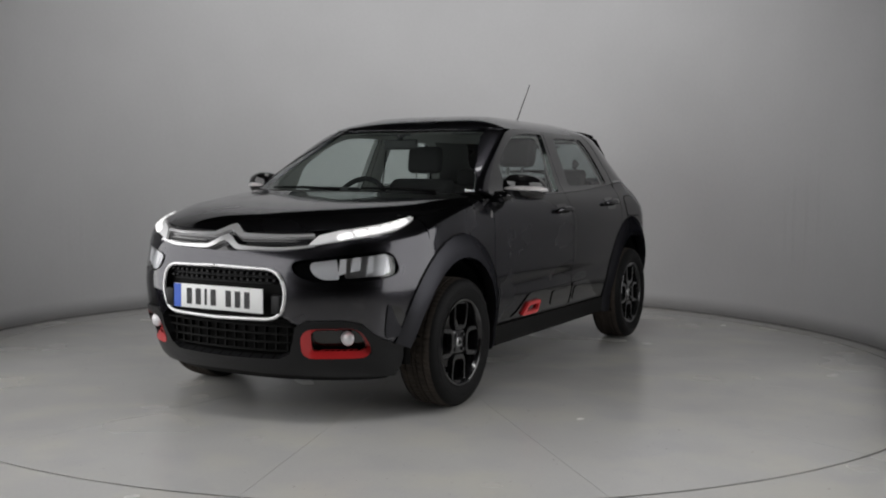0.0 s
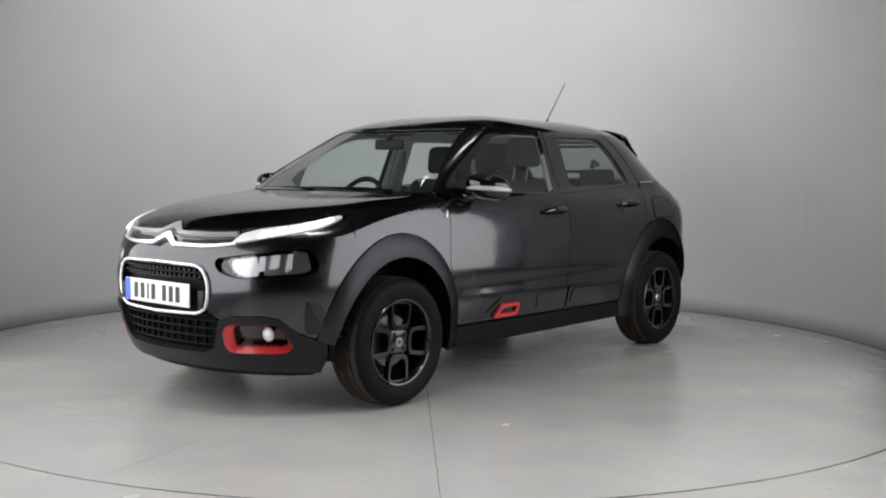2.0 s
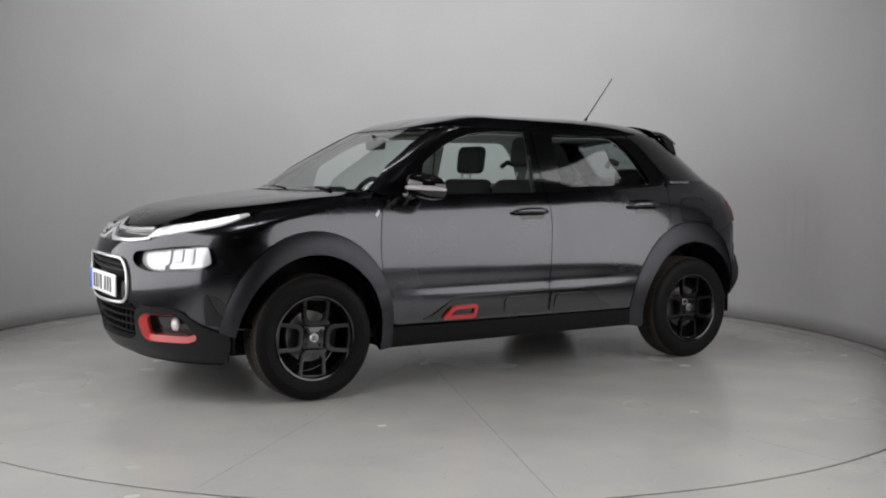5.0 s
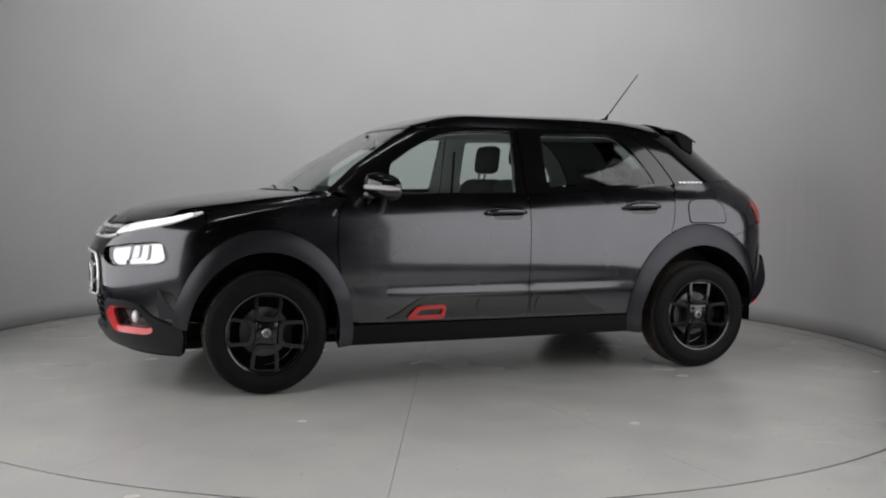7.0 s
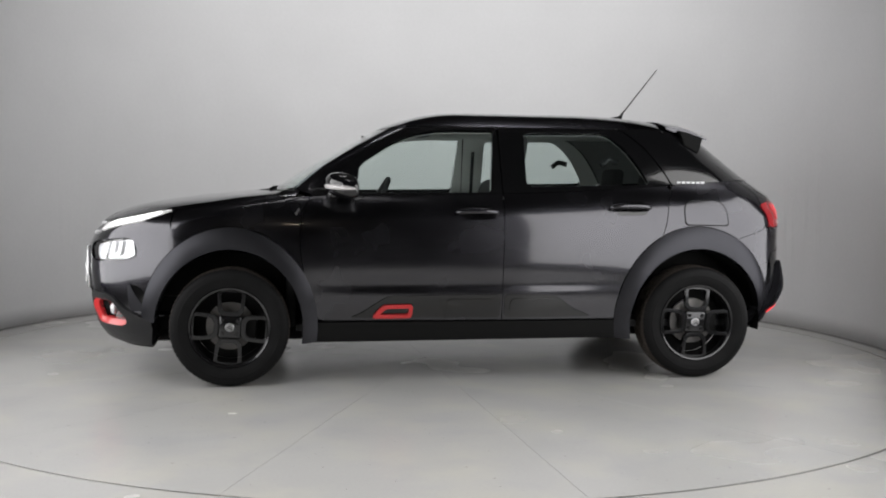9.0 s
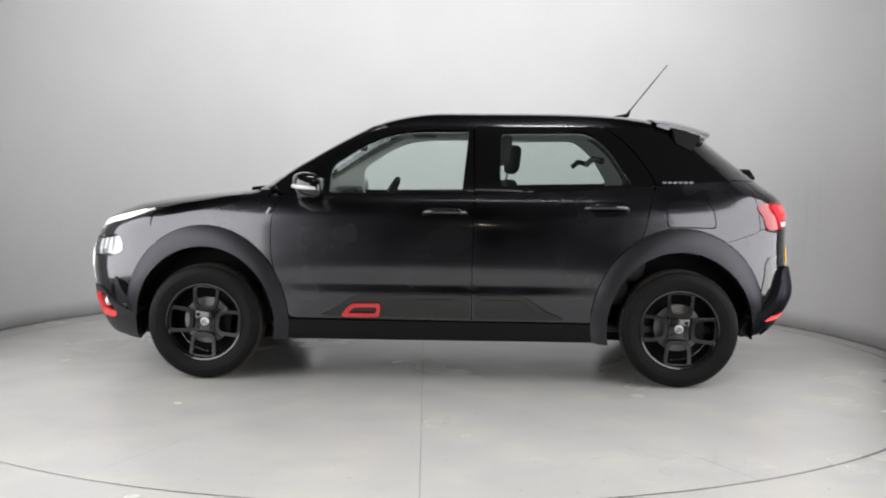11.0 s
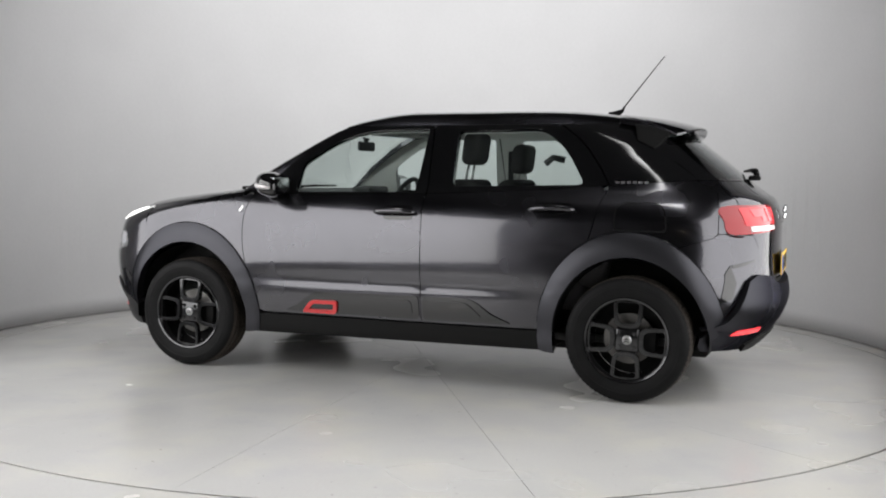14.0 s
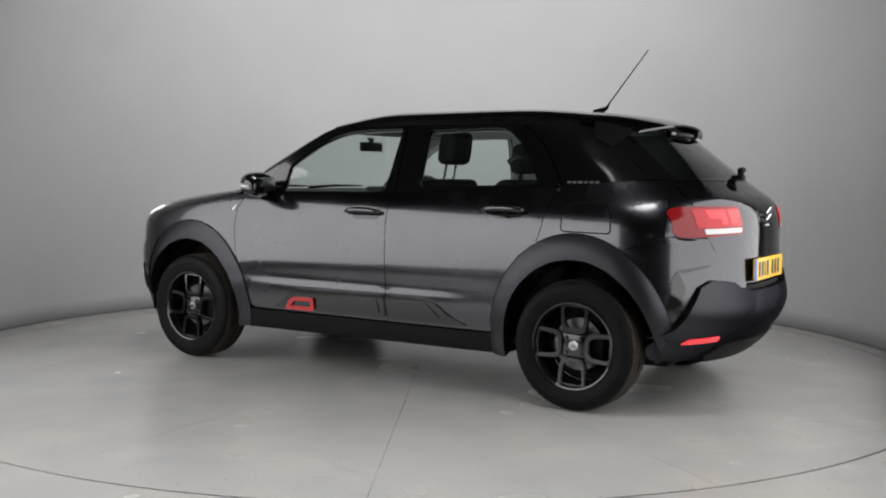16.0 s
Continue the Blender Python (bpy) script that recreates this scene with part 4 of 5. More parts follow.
pair("air_vent", lambda: panel_bm([front(*p) for p in dense(vent, 0.02)], du=0.02, dz=0.02, lift=0.004, deep=0.006), GLOSS, "slim gloss black air vent")
fin = rounded([(-0.738, 0.552), (-0.744, 0.552), (-0.764, 0.405), (-0.716, 0.400)], 0.004, 2)

pair("vent_fin", lambda: panel_bm([front(*p) for p in dense(fin, 0.02)], du=0.02, dz=0.02, lift=0.008, deep=0.010), CLAD)

# --- tail
tg = [rear(*p) for p in dense([(0.0, 1.117), (-0.54, 1.117), (-0.60, 1.06), (-0.625, 0.99), (-0.625, 0.865), (-0.60, 0.845), (-0.56, 0.775), (-0.33, 0.765), (-0.30, 0.625), (0.0, 0.62)], 0.03, closed=False)]
cpart("tailgate", panel_bm(tg, du=0.022, dz=0.022, deep=0.02, both=True), PAINT)
corner = [rear(-0.546, 1.117)] + [side(*p) for p in dense([(1.603, 1.117), (1.703, 1.06), (1.722, 0.99), (1.726, 0.86)], 0.03, closed=False)] + [rear(*p) for p in dense([(-0.63, 0.86), (-0.63, 0.99), (-0.606, 1.06)], 0.03, closed=False)]
pair("tail_corner", lambda: panel_bm(corner, du=0.022, dz=0.022, deep=0.02), PAINT)
rb = [side(*p) for p in dense([(1.726, 0.857), (1.70, 0.837), (1.60, 0.807), (1.53, 0.784)] + ellipse(RX, WZ, *OUT_R, 58, 8, 14), 0.03, closed=False)] + \
    [rear(*p) for p in dense([(-0.775, 0.40), (-0.735, 0.43), (-0.70, 0.53), (-0.66, 0.625), (-0.60, 0.655), (-0.45, 0.640), (-0.40, 0.61), (-0.305, 0.60)], 0.02, closed=False)] + \
    [rear(*p) for p in dense([(-0.305, 0.765), (-0.335, 0.77), (-0.565, 0.780), (-0.605, 0.848)], 0.03, closed=False)]
pair("rear_bumper", lambda: panel_bm(rb, du=0.02, dz=0.02, deep=0.02), PAINT)
lrb = [rear(*p) for p in dense([(0.0, 0.585), (-0.30, 0.590), (-0.40, 0.607), (-0.45, 0.637), (-0.60, 0.651), (-0.657, 0.622), (-0.697, 0.528), (-0.732, 0.427), (-0.772, 0.395)], 0.02, closed=False)] + \
    [side(*p) for p in dense([(1.755, 0.385), (1.69, 0.39), (1.64, 0.345), (1.63, 0.30)], 0.02, closed=False)] + [rear(*p) for p in dense([(-0.70, 0.275), (-0.35, 0.255), (0.0, 0.25)], 0.03, closed=False)]


def lower_tail(u, z):
    p, n = skin(u, z), normal_at(u, z)
    return p + n * (0.012 + 0.030 * math.exp(-((z - 0.50) / 0.12) ** 2))


cpart("lower_rear_bumper", panel_bm(lrb, du=0.02, dz=0.018, deep=0.04, both=True, place=lower_tail), CLAD, "satin black lower bumper")
diff = [rear(*p) for p in dense([(0.0, 0.335), (-0.42, 0.345), (-0.50, 0.300), (-0.45, 0.262), (0.0, 0.252)], 0.03, closed=False)]
cpart("diffuser", panel_bm(diff, du=0.03, dz=0.02, lift=0.028, deep=0.02, both=True), DARK, "black plastic diffuser")
gap_t = [rear(*p) for p in dense([(0.0, 0.61), (-0.31, 0.61), (-0.31, 0.575), (0.0, 0.57)], 0.03, closed=False)]
cpart("bumper_step", panel_bm(gap_t, du=0.03, dz=0.02, lift=-0.004, deep=0.02, both=True), DARK)
rvent = [(-0.752, 0.665), (-0.735, 0.705), (-0.71, 0.62), (-0.722, 0.54), (-0.762, 0.515)]
pair("air_vent", lambda: panel_bm([rear(*p) for p in dense(rvent, 0.02)], du=0.02, dz=0.02, lift=0.004, deep=0.006), GLOSS, "slim gloss black air vent")
rslot = [(-0.735, 0.705), (-0.60, 0.728), (-0.59, 0.72), (-0.72, 0.69)]
pair("vent_slot", lambda: panel_bm([rear(*p) for p in dense(rslot, 0.02)], du=0.02, dz=0.02, lift=0.003, deep=0.006), GLOSS)
refl = rounded([(-0.675, 0.365), (-0.505, 0.372), (-0.515, 0.398), (-0.665, 0.392)], 0.008, 3)


def refl_bm():
    return panel_bm([rear(*p) for p in dense(refl, 0.02)], du=0.02, dz=0.01, deep=0.02, place=lambda u, z: lower_tail(u, z) + normal_at(u, z) * 0.006)


# unlit reflector; its bright return of light is put in as emission
pair("reflector", refl_bm, TAILLIT, "red rear reflector, its brightness given as glow")

tl = rounded([(-0.726, 0.985), (-0.66, 0.997), (-0.345, 0.998), (-0.34, 0.866), (-0.62, 0.856), (-0.752, 0.854)], [0.04, 0.04, 0.03, 0.03, 0.03, 0.04])
TLS = pair("tail_lamp", lambda: panel_bm([rear(*p) for p in dense(tl, 0.02)], du=0.02, dz=0.02, lift=0.004, deep=0.02), TAILDARK, "red tail lamp with a white lower strip")
tl_in = rounded([(-0.645, 0.985), (-0.358, 0.986), (-0.356, 0.902), (-0.660, 0.898)], 0.015)
led1 = rounded([(-0.585, 0.978), (-0.475, 0.980), (-0.475, 0.915), (-0.52, 0.913), (-0.52, 0.940), (-0.585, 0.938)], 0.008, 3)
led2 = rounded([(-0.455, 0.980), (-0.368, 0.980), (-0.368, 0.945), (-0.40, 0.945), (-0.40, 0.918), (-0.455, 0.916)], 0.008, 3)
tl_w = rounded([(-0.625, 0.893), (-0.362, 0.896), (-0.362, 0.873), (-0.625, 0.868)], 0.008, 3)
for s in (0, 1):
    f = flip_bm if s else (lambda b: b)
    for nm, shape, mat, lift in (("red_lens", tl_in, TAIL, 0.0065), ("glow_strip", led1, TAILLIT, 0.0085), ("glow_strip", led2, TAILLIT, 0.0085), ("white_lens", tl_w, WHITELENS, 0.0075)):
        cpart(nm, f(panel_bm([rear(*p) for p in dense(shape, 0.02)], du=0.02, dz=0.02, lift=lift, deep=0.004)), mat, parent=TLS[s])

rw = [rear(*p) for p in dense([(0.0, 1.128), (-0.525, 1.128), (-0.485, 1.26), (-0.45, 1.392), (0.0, 1.395)], 0.03, closed=False)]
cpart("rear_window", panel_bm(rw, du=0.03, dz=0.03, lift=-0.002, deep=0.0, both=True), DARKGLASS, "dark tinted raked rear window")
rwf = [rear(*p) for p in dense([(0.0, 1.120), (-0.545, 1.120)], 0.03, closed=False)] + [side(*p) for p in dense([(1.603, 1.124), (1.503, 1.202), (1.40, 1.272), (1.305, 1.362), (1.16, 1.4115)], 0.03, closed=False)] + \
    [rear(*p) for p in dense([(-0.30, 1.4115), (0.0, 1.4115)], 0.05, closed=False)] + rw[::-1][0:]
cpart("rear_window_frame", panel_bm(rwf, du=0.022, dz=0.02, lift=0.001, deep=0.02, both=True), GLOSS, "gloss black rear window frame")


def spoiler_bm():
    bm = bmesh.new()
    top, low = [], []
    for i in range(15):
        s = i / 14
        ra, rb_ = [], []
        for k in range(-14, 15):
            t = k / 14
            half = 0.555 - 0.083 * s
            y = half * t
            tip = 1.560 - 0.105 * abs(t) ** 2.5
            x = 1.17 + 0.02 * t * t + (tip - 1.17) * s
            base = 1.412 + roof_height(1.17) * (1 - min(1, abs(y / 0.585)) ** 4.6) + 0.004
            z = base * (1 - s) + (1.408 - 0.046 * t * t) * s + 0.016 * math.sin(math.pi * s)
            ra.append(bm.verts.new((x, y, z)))
            rb_.append(bm.verts.new((x, y, z - 0.006 - 0.030 * math.sin(math.pi * min(s * 1.0 + 0.05, 1)) - 0.004 * s)))
        top.append(ra)
        low.append(rb_)
    for r, up in ((top, 1), (low, 0)):
        for a, b in zip(r, r[1:]):
            for k in range(28):
                q = (a[k], a[k + 1], b[k + 1], b[k])
                bm.faces.new(q if up else q[::-1])
    for i in range(14):
        for k in (0, 28):
            bm.faces.new((top[i][k], top[i + 1][k], low[i + 1][k], low[i][k]))
    for i in (0, 14):
        for k in range(28):
            bm.faces.new((top[i][k], top[i][k + 1], low[i][k + 1], low[i][k]))
    bmesh.ops.recalc_face_normals(bm, faces=bm.faces[:])
    return bm


SPOIL = cpart("roof_spoiler", spoiler_bm(), PAINT)


def fin_bm(s):
    bm = bmesh.new()
    outer = [(1.27, 0.550, 1.410), (1.36, 0.512, 1.396), (1.456, 0.472, 1.374), (1.381, 0.586, 1.278), (1.289, 0.592, 1.323)]
    a = [bm.verts.new((x, s * y, z)) for x, y, z in outer]
    b = [bm.verts.new((x, s * (y - 0.035), z + 0.004)) for x, y, z in outer]
    bm.faces.new(a)
    bm.faces.new(b[::-1])
    for k in range(len(a)):
        bm.faces.new((a[k], a[k - 1], b[k - 1], b[k]))
    bmesh.ops.recalc_face_normals(bm, faces=bm.faces[:])
    bmesh.ops.bevel(bm, geom=bm.edges[:], offset=0.006, segments=2, affect="EDGES")
    return bm


for s in (-1, 1):
    cpart("spoiler_fin", fin_bm(s), DARK, parent=SPOIL)
cpart("brake_lamp", box_bm(1.50, -0.17, 1.352, 1.535, 0.17, 1.372, 0.006), GLOSS, "dark unlit high brake lamp", parent=SPOIL)

plate("rear_plate", 1.998, 0.683, 0, PLATE_Y, 1, "yellow number plate with plain black bars")
BADGE = cpart("tail_badge", tube_bm([(1.992, -0.045, 0.958), (1.998, 0.0, 0.988), (1.992, 0.045, 0.958)], 0.010, 6, 0.7), CHROME, "chrome double chevron badge")
cpart("chevron", tube_bm([(1.992, -0.045, 0.922), (1.998, 0.0, 0.952), (1.992, 0.045, 0.922)], 0.010, 6, 0.7), CHROME, parent=BADGE)
cpart("bar", box_bm(1.978, -0.04, 0.893, 1.988, 0.04, 0.903), SATIN, "plain silver bar", parent=BADGE)
WIPER = cpart("rear_wiper", box_bm(1.80, -0.035, 1.122, 1.865, 0.035, 1.150, 0.012, 2), DARK, "black rear wiper")
cpart("arm", tube_bm([(1.845, 0.0, 1.150), (1.835, 0.03, 1.172), (1.80, 0.2, 1.180), (1.745, 0.42, 1.175)], [0.016, 0.018, 0.012, 0.006], 8), DARK, parent=WIPER)
for s in (0, 1):
    f = flip_bm if s else (lambda b: b)
    lx = 1.205
    mark = None
    for k in range(6):
        q = [(lx + k * 0.029, 1.100), (lx + k * 0.029 + 0.021, 1.1005), (lx + k * 0.029 + 0.021, 1.1105), (lx + k * 0.029, 1.110)]
        bm = f(panel_bm([side(*p) for p in q], du=0.02, dz=0.02, lift=0.005, deep=0.003))
        if mark is None:
            mark = cpart("model_mark", bm, SATIN, "row of small plain silver bars")
        else:
            cpart("bar", bm, SATIN, parent=mark)

# --- handles, mirrors, aerial
for x, z, doors in ((0.030, 0.930, DOOR_F), (0.900, 0.958, DOOR_R)):
    for s in (0, 1):
        f = flip_bm if s else (lambda b: b)
        cup = rounded([(x - 0.085, z + 0.038), (x + 0.10, z + 0.042), (x + 0.105, z - 0.036), (x - 0.07, z - 0.038)], 0.03)
        h = cpart("door_handle", f(panel_bm([side(*p) for p in dense(cup, 0.02)], du=0.02, dz=0.02, lift=0.0015, deep=0.006)), GLOSS, "black door handle in a cup", parent=doors[s])
        pts, rad = [], []
        for k in range(13):
            t = -1 + k / 6
            u, zz = side(x + 0.118 * t, z + 0.004 * (1 - t * t))
            pts.append(skin(u, zz) + normal_at(u, zz) * (0.034 - 0.022 * abs(t) ** 4))
            rad.append(0.0165 - 0.006 * abs(t) ** 3)
        cpart("bar", f(tube_bm(pts, rad, 10, 1.0)), PAINT, "glossy pull bar", parent=h)


def mirror_bm(part_of):
    bm = bmesh.new()
    bmesh.ops.create_uvsphere(bm, u_segments=36, v_segments=24, radius=1.0)
    for v in bm.verts:
        c = v.co
        p = [math.copysign(abs(q) ** 0.78, q) for q in (c.x, c.y, c.z)]
        x = p[0] * (0.105 if p[0] < 0 else 0.055)
        y = p[1] * (0.118 if p[1] < 0 else 0.105)
        z = p[2] * 0.068
        z += -0.022 * (p[0] + 1) * 0.5 + 0.012 * min(p[1], 0)
        x += 0.035 * min(p[1], 0) * -1
        v.co = (x - 0.690, y - 0.868, z + 1.088)
    return bm


for s in (0, 1):
    f = flip_bm if s else (lambda b: b)
    arm = tube_bm([(-0.76, -0.742, 1.022), (-0.755, -0.79, 1.028), (-0.725, -0.835, 1.048)], [0.034, 0.030, 0.024], 12, 1.0)
    mir = cpart("door_mirror", f(arm), GLOSS, "gloss black door mirror with a silver strip", parent=None)
    cpart("housing", f(mirror_bm(0)), GLOSS, parent=mir)
    pts, rad = [], []
    for k in range(15):
        a = radians(-35 + 135 * k / 14)
        pts.append((-0.690 - 0.098 * math.cos(a) + 0.03 * math.sin(max(a, 0)), -0.868 - 0.122 * math.sin(a), 1.062 + 0.010 * math.cos(a)))
        rad.append(0.004 + 0.011 * math.sin(math.pi * min(max(k / 14, 0.05), 0.97)) ** 0.5)
    cpart("indicator", f(tube_bm(pts, rad, 8, 1.0)), WHITELENS, "silver-white indicator strip", parent=mir)
    cpart("mirror_glass", f(box_bm(-0.640, -0.955, 1.035, -0.632, -0.785, 1.115, 0.003)), CHROME, "mirror glass", parent=mir)

AER = cpart("aerial", tube_bm([(1.02, 0, 1.484), (1.06, 0, 1.497), (1.095, 0, 1.515), (1.11, 0, 1.545)], [0.030, 0.024, 0.014, 0.005], 10, 0.6), DARK, "short black roof aerial")
cpart("rod", tube_bm([(1.10, 0, 1.53), (1.328, 0, 1.818)], [0.0042, 0.0028], 6), DARK, parent=AER)
pair("badge", lambda: panel_bm([side(*p) for p in rounded([(-0.955, 0.925), (-0.932, 0.955), (-0.926, 0.945), (-0.945, 0.915)], 0.004, 3)], du=0.02, dz=0.02, lift=0.004, deep=0.004), STEEL, "small steel fender badge")
for y0, y1 in ((0.05, 0.55), (-0.55, -0.05)):
    W = cpart("front_wiper", tube_bm([(-1.085, y0, 1.052), (-1.05, (y0 + y1) / 2, 1.062), (-1.02, y1, 1.060)], [0.009, 0.008, 0.005], 6), DARK, "black front wiper")

# --- wheels


def wheel_master():
    hub = new("wheel")
    hub.parent = CAR
    prof = [(0.205, 0.085), (0.235, 0.100), (0.265, 0.1045), (0.288, 0.102), (0.304, 0.093), (0.3135, 0.080)]
    tread = [(0.317, 0.060), (0.3175, 0.052), (0.310, 0.051), (0.310, 0.043), (0.318, 0.042), (0.318, 0.016), (0.310, 0.015), (0.310, 0.006), (0.318, 0.005)]
    half = prof + tread
    full = [(r, -y) for r, y in half] + [(r, y) for r, y in half[::-1]]
    n = 216
    bm = bmesh.new()
    rings = []
    for i in range(n):
        a = 2 * math.pi * i / n
        ring = []
        for j, (r, y) in enumerate(full):
            if 5 <= j < len(full) - 5 and i % 3 == 0:
                r -= 0.004
            ring.append(bm.verts.new((r * math.cos(a), y, r * math.sin(a))))
        rings.append(ring)
    for i in range(n):
        p, q = rings[i], rings[(i + 1) % n]
        for j in range(len(full) - 1):
            f = bm.faces.new((p[j], p[j + 1], q[j + 1], q[j]))
            f.material_index = 1 if 5 <= j < len(full) - 6 else 0
    bmesh.ops.recalc_face_normals(bm, faces=bm.faces[:])
    part("tyre", bm, (RUBBER, TREAD), hub, "dusty black rubber tyre")
    part("sidewall_ring", lathe_bm([(0.262, -0.1045), (0.266, -0.1062), (0.270, -0.1045)], 72), RUBBER, hub)
    rim = part("rim", lathe_bm([(0.206, -0.084), (0.217, -0.092), (0.213, -0.097), (0.204, -0.094), (0.197, -0.080), (0.192, -0.05), (0.185, 0.04), (0.206, 0.088), (0.214, 0.092)], 72), ALLOY, hub, "gloss black alloy rim with four square loops")

    def loop_bm(out, inn, y0, y1):
        from mathutils.geometry import delaunay_2d_cdt
        bm = bmesh.new()
        n = len(out)
        ring = []
        for pts, y in ((out, y0), (inn, y0), (out, y1), (inn, y1)):
            ring.append([bm.verts.new((x, y, z)) for x, z in pts])
        for k in range(n):
            j = (k + 1) % n
            bm.faces.new((ring[0][k], ring[0][j], ring[1][j], ring[1][k]))
            bm.faces.new((ring[2][k], ring[3][k], ring[3][j], ring[2][j]))
            bm.faces.new((ring[0][k], ring[2][k], ring[2][j], ring[0][j]))
            bm.faces.new((ring[1][k], ring[1][j], ring[3][j], ring[3][k]))
        bmesh.ops.recalc_face_normals(bm, faces=bm.faces[:])
        sel = [e for e in bm.edges if len(e.link_faces) == 2 and e.calc_face_angle(0) > 1.0 and abs(e.verts[0].co.y - y0) < 1e-5 and abs(e.verts[1].co.y - y0) < 1e-5]
        bmesh.ops.bevel(bm, geom=sel, offset=0.004, segments=2, affect="EDGES")
        return bm
    out = rounded([(-0.066, 0.060), (0.066, 0.060), (0.076, 0.203), (-0.076, 0.203)], [0.045, 0.045, 0.030, 0.030], 6)
    inn = rounded([(-0.046, 0.084), (0.046, 0.084), (0.055, 0.188), (-0.055, 0.188)], [0.032, 0.032, 0.020, 0.020], 6)
    for k in range(4):
        bm = loop_bm(out, inn, -0.080, -0.052)
        bmesh.ops.rotate(bm, verts=bm.verts[:], cent=(0, 0, 0), matrix=Matrix.Rotation(radians(90 * k), 3, "Y"))
        part("spoke_loop", bm, ALLOY, rim)
    part("hub_block", box_bm(-0.062, -0.074, -0.062, 0.062, -0.035, 0.062, 0.014, 3), ALLOY, rim)
    for sx in (-1, 1):
        for sz in (-1, 1):
            b = lathe_bm([(0.0, -0.082), (0.0085, -0.082), (0.0105, -0.078), (0.0105, -0.070)], 12)
            bmesh.ops.translate(b, verts=b.verts[:], vec=(sx * 0.038, 0, sz * 0.036))
            part("wheel_bolt", b, ALLOY, rim)
    part("hub_cap", lathe_bm([(0.0, -0.079), (0.020, -0.078), (0.024, -0.074)], 24), SATIN, rim, "small satin hub cap")
    for z in (-0.006, 0.005):
        part("chevron", tube_bm([(-0.013, -0.080, z - 0.006), (0, -0.081, z + 0.004), (0.013, -0.080, z - 0.006)], 0.0024, 6), DARK, rim)
    part("brake_disc", lathe_bm([(0.0, -0.012), (0.128, -0.012), (0.128, 0.008), (0.0, 0.008)], 40), DISC, hub, "worn steel brake disc")
    part("brake_caliper", box_bm(0.055, -0.035, -0.06, 0.140, 0.05, 0.06, 0.012), DARK, hub)
    part("back_plate", lathe_bm([(0.0, 0.05), (0.186, 0.05)], 40), DARK, hub)
    return hub


FRONT_WHEEL = wheel_master()
Y_WHEEL = -0.7325
FRONT_WHEEL.matrix_basis = pose(FX + BODY.x, Y_WHEEL + BODY.y, WZ, 0, 4, 0)
for x, y, spin, turn in ((RX, Y_WHEEL, 2, 0), (FX, -Y_WHEEL, 20, 180), (RX, -Y_WHEEL, 50, 180)):
    copy_thing(FRONT_WHEEL, pose(x + BODY.x, y + BODY.y, WZ, 0, spin, turn))

# --- underside and wheel wells
for cx in (FX, RX):
    for s in (0, 1):
        bm = lathe_bm([(0.40, -0.765), (0.40, -0.50), (0.0, -0.50)], 40, a0=-8, a1=188)
        bmesh.ops.translate(bm, verts=bm.verts[:], vec=(cx, 0, WZ))
        cpart("wheel_well", flip_bm(bm) if s else bm, DARK)
cpart("underbody", join_bm(box_bm(-1.86, -0.49, 0.20, 1.66, 0.49, 0.27, 0.02), box_bm(-0.88, -0.74, 0.225, 0.88, 0.74, 0.27, 0.01)), DARK, "dark underbody")
for x in (FX, RX):
    cpart("axle", tube_bm([(x, -0.66, 0.30), (x, 0.66, 0.30)], 0.035, 8), DARK)


def inner_skin(pts, lift):
    return panel_bm(pts, du=0.05, dz=0.05, lift=lift, deep=0.0)


liner_s = [(-0.92, 0.26), (0.86, 0.26), (0.90, 0.45), (0.98, 0.65), (1.10, 0.80), (1.25, 0.88), (1.45, 0.85), (1.6, 0.74), (1.68, 0.70), (1.68, 1.08), (1.14, 1.075), (0.6, 1.04), (0.2, 1.025), (-0.4, 1.01), (-0.88, 1.005), (-1.0, 0.99), (-1.5, 0.92), (-1.62, 0.85), (-1.62, 0.72), (-1.45, 0.82), (-1.30, 0.85), (-1.13, 0.82), (-0.98, 0.70), (-0.9, 0.5)]
pair("inner_side_panel", lambda: inner_skin(S(liner_s, 0.05), -0.045), DASH, "dark cabin side trim")
lin_f = [front(*p) for p in dense([(0, 0.22), (-0.62, 0.22), (-0.74, 0.40), (-0.74, 0.80), (-0.45, 0.86), (0, 0.86)], 0.05, closed=False)]
cpart("nose_core", panel_bm(lin_f, du=0.05, dz=0.05, lift=-0.085, deep=0.0, both=True), DARK)
lin_r = [rear(*p) for p in dense([(0, 0.27), (-0.62, 0.27), (-0.72, 0.45), (-0.70, 1.05), (-0.5, 1.10), (0, 1.10)], 0.05, closed=False)]
cpart("tail_core", panel_bm(lin_r, du=0.05, dz=0.05, lift=-0.04, deep=0.0, both=True), DASH)
cpart("engine_cover", box_bm(-1.90, -0.55, 0.45, -1.0, 0.55, 0.84, 0.05), DARK)

# pillar trims inside
pair("pillar_trim", lambda: panel_bm(S(frame_f), [S(glass_f)], du=0.03, dz=0.03, lift=-0.036, deep=0.0), HEADLINER, "pale cabin pillar trim")
pair("pillar_trim", lambda: panel_bm(S(frame_r), [S(glass_r)], du=0.03, dz=0.03, lift=-0.036, deep=0.0), HEADLINER, "pale cabin pillar trim")
pair("pillar_trim", lambda: panel_bm(pillar, du=0.03, dz=0.03, lift=-0.034, deep=0.0), HEADLINER, "pale cabin pillar trim")
pair("pillar_trim", lambda: panel_bm(S(cpan), du=0.03, dz=0.03, lift=-0.03, deep=0.0), TRIM, "grey cabin pillar trim")

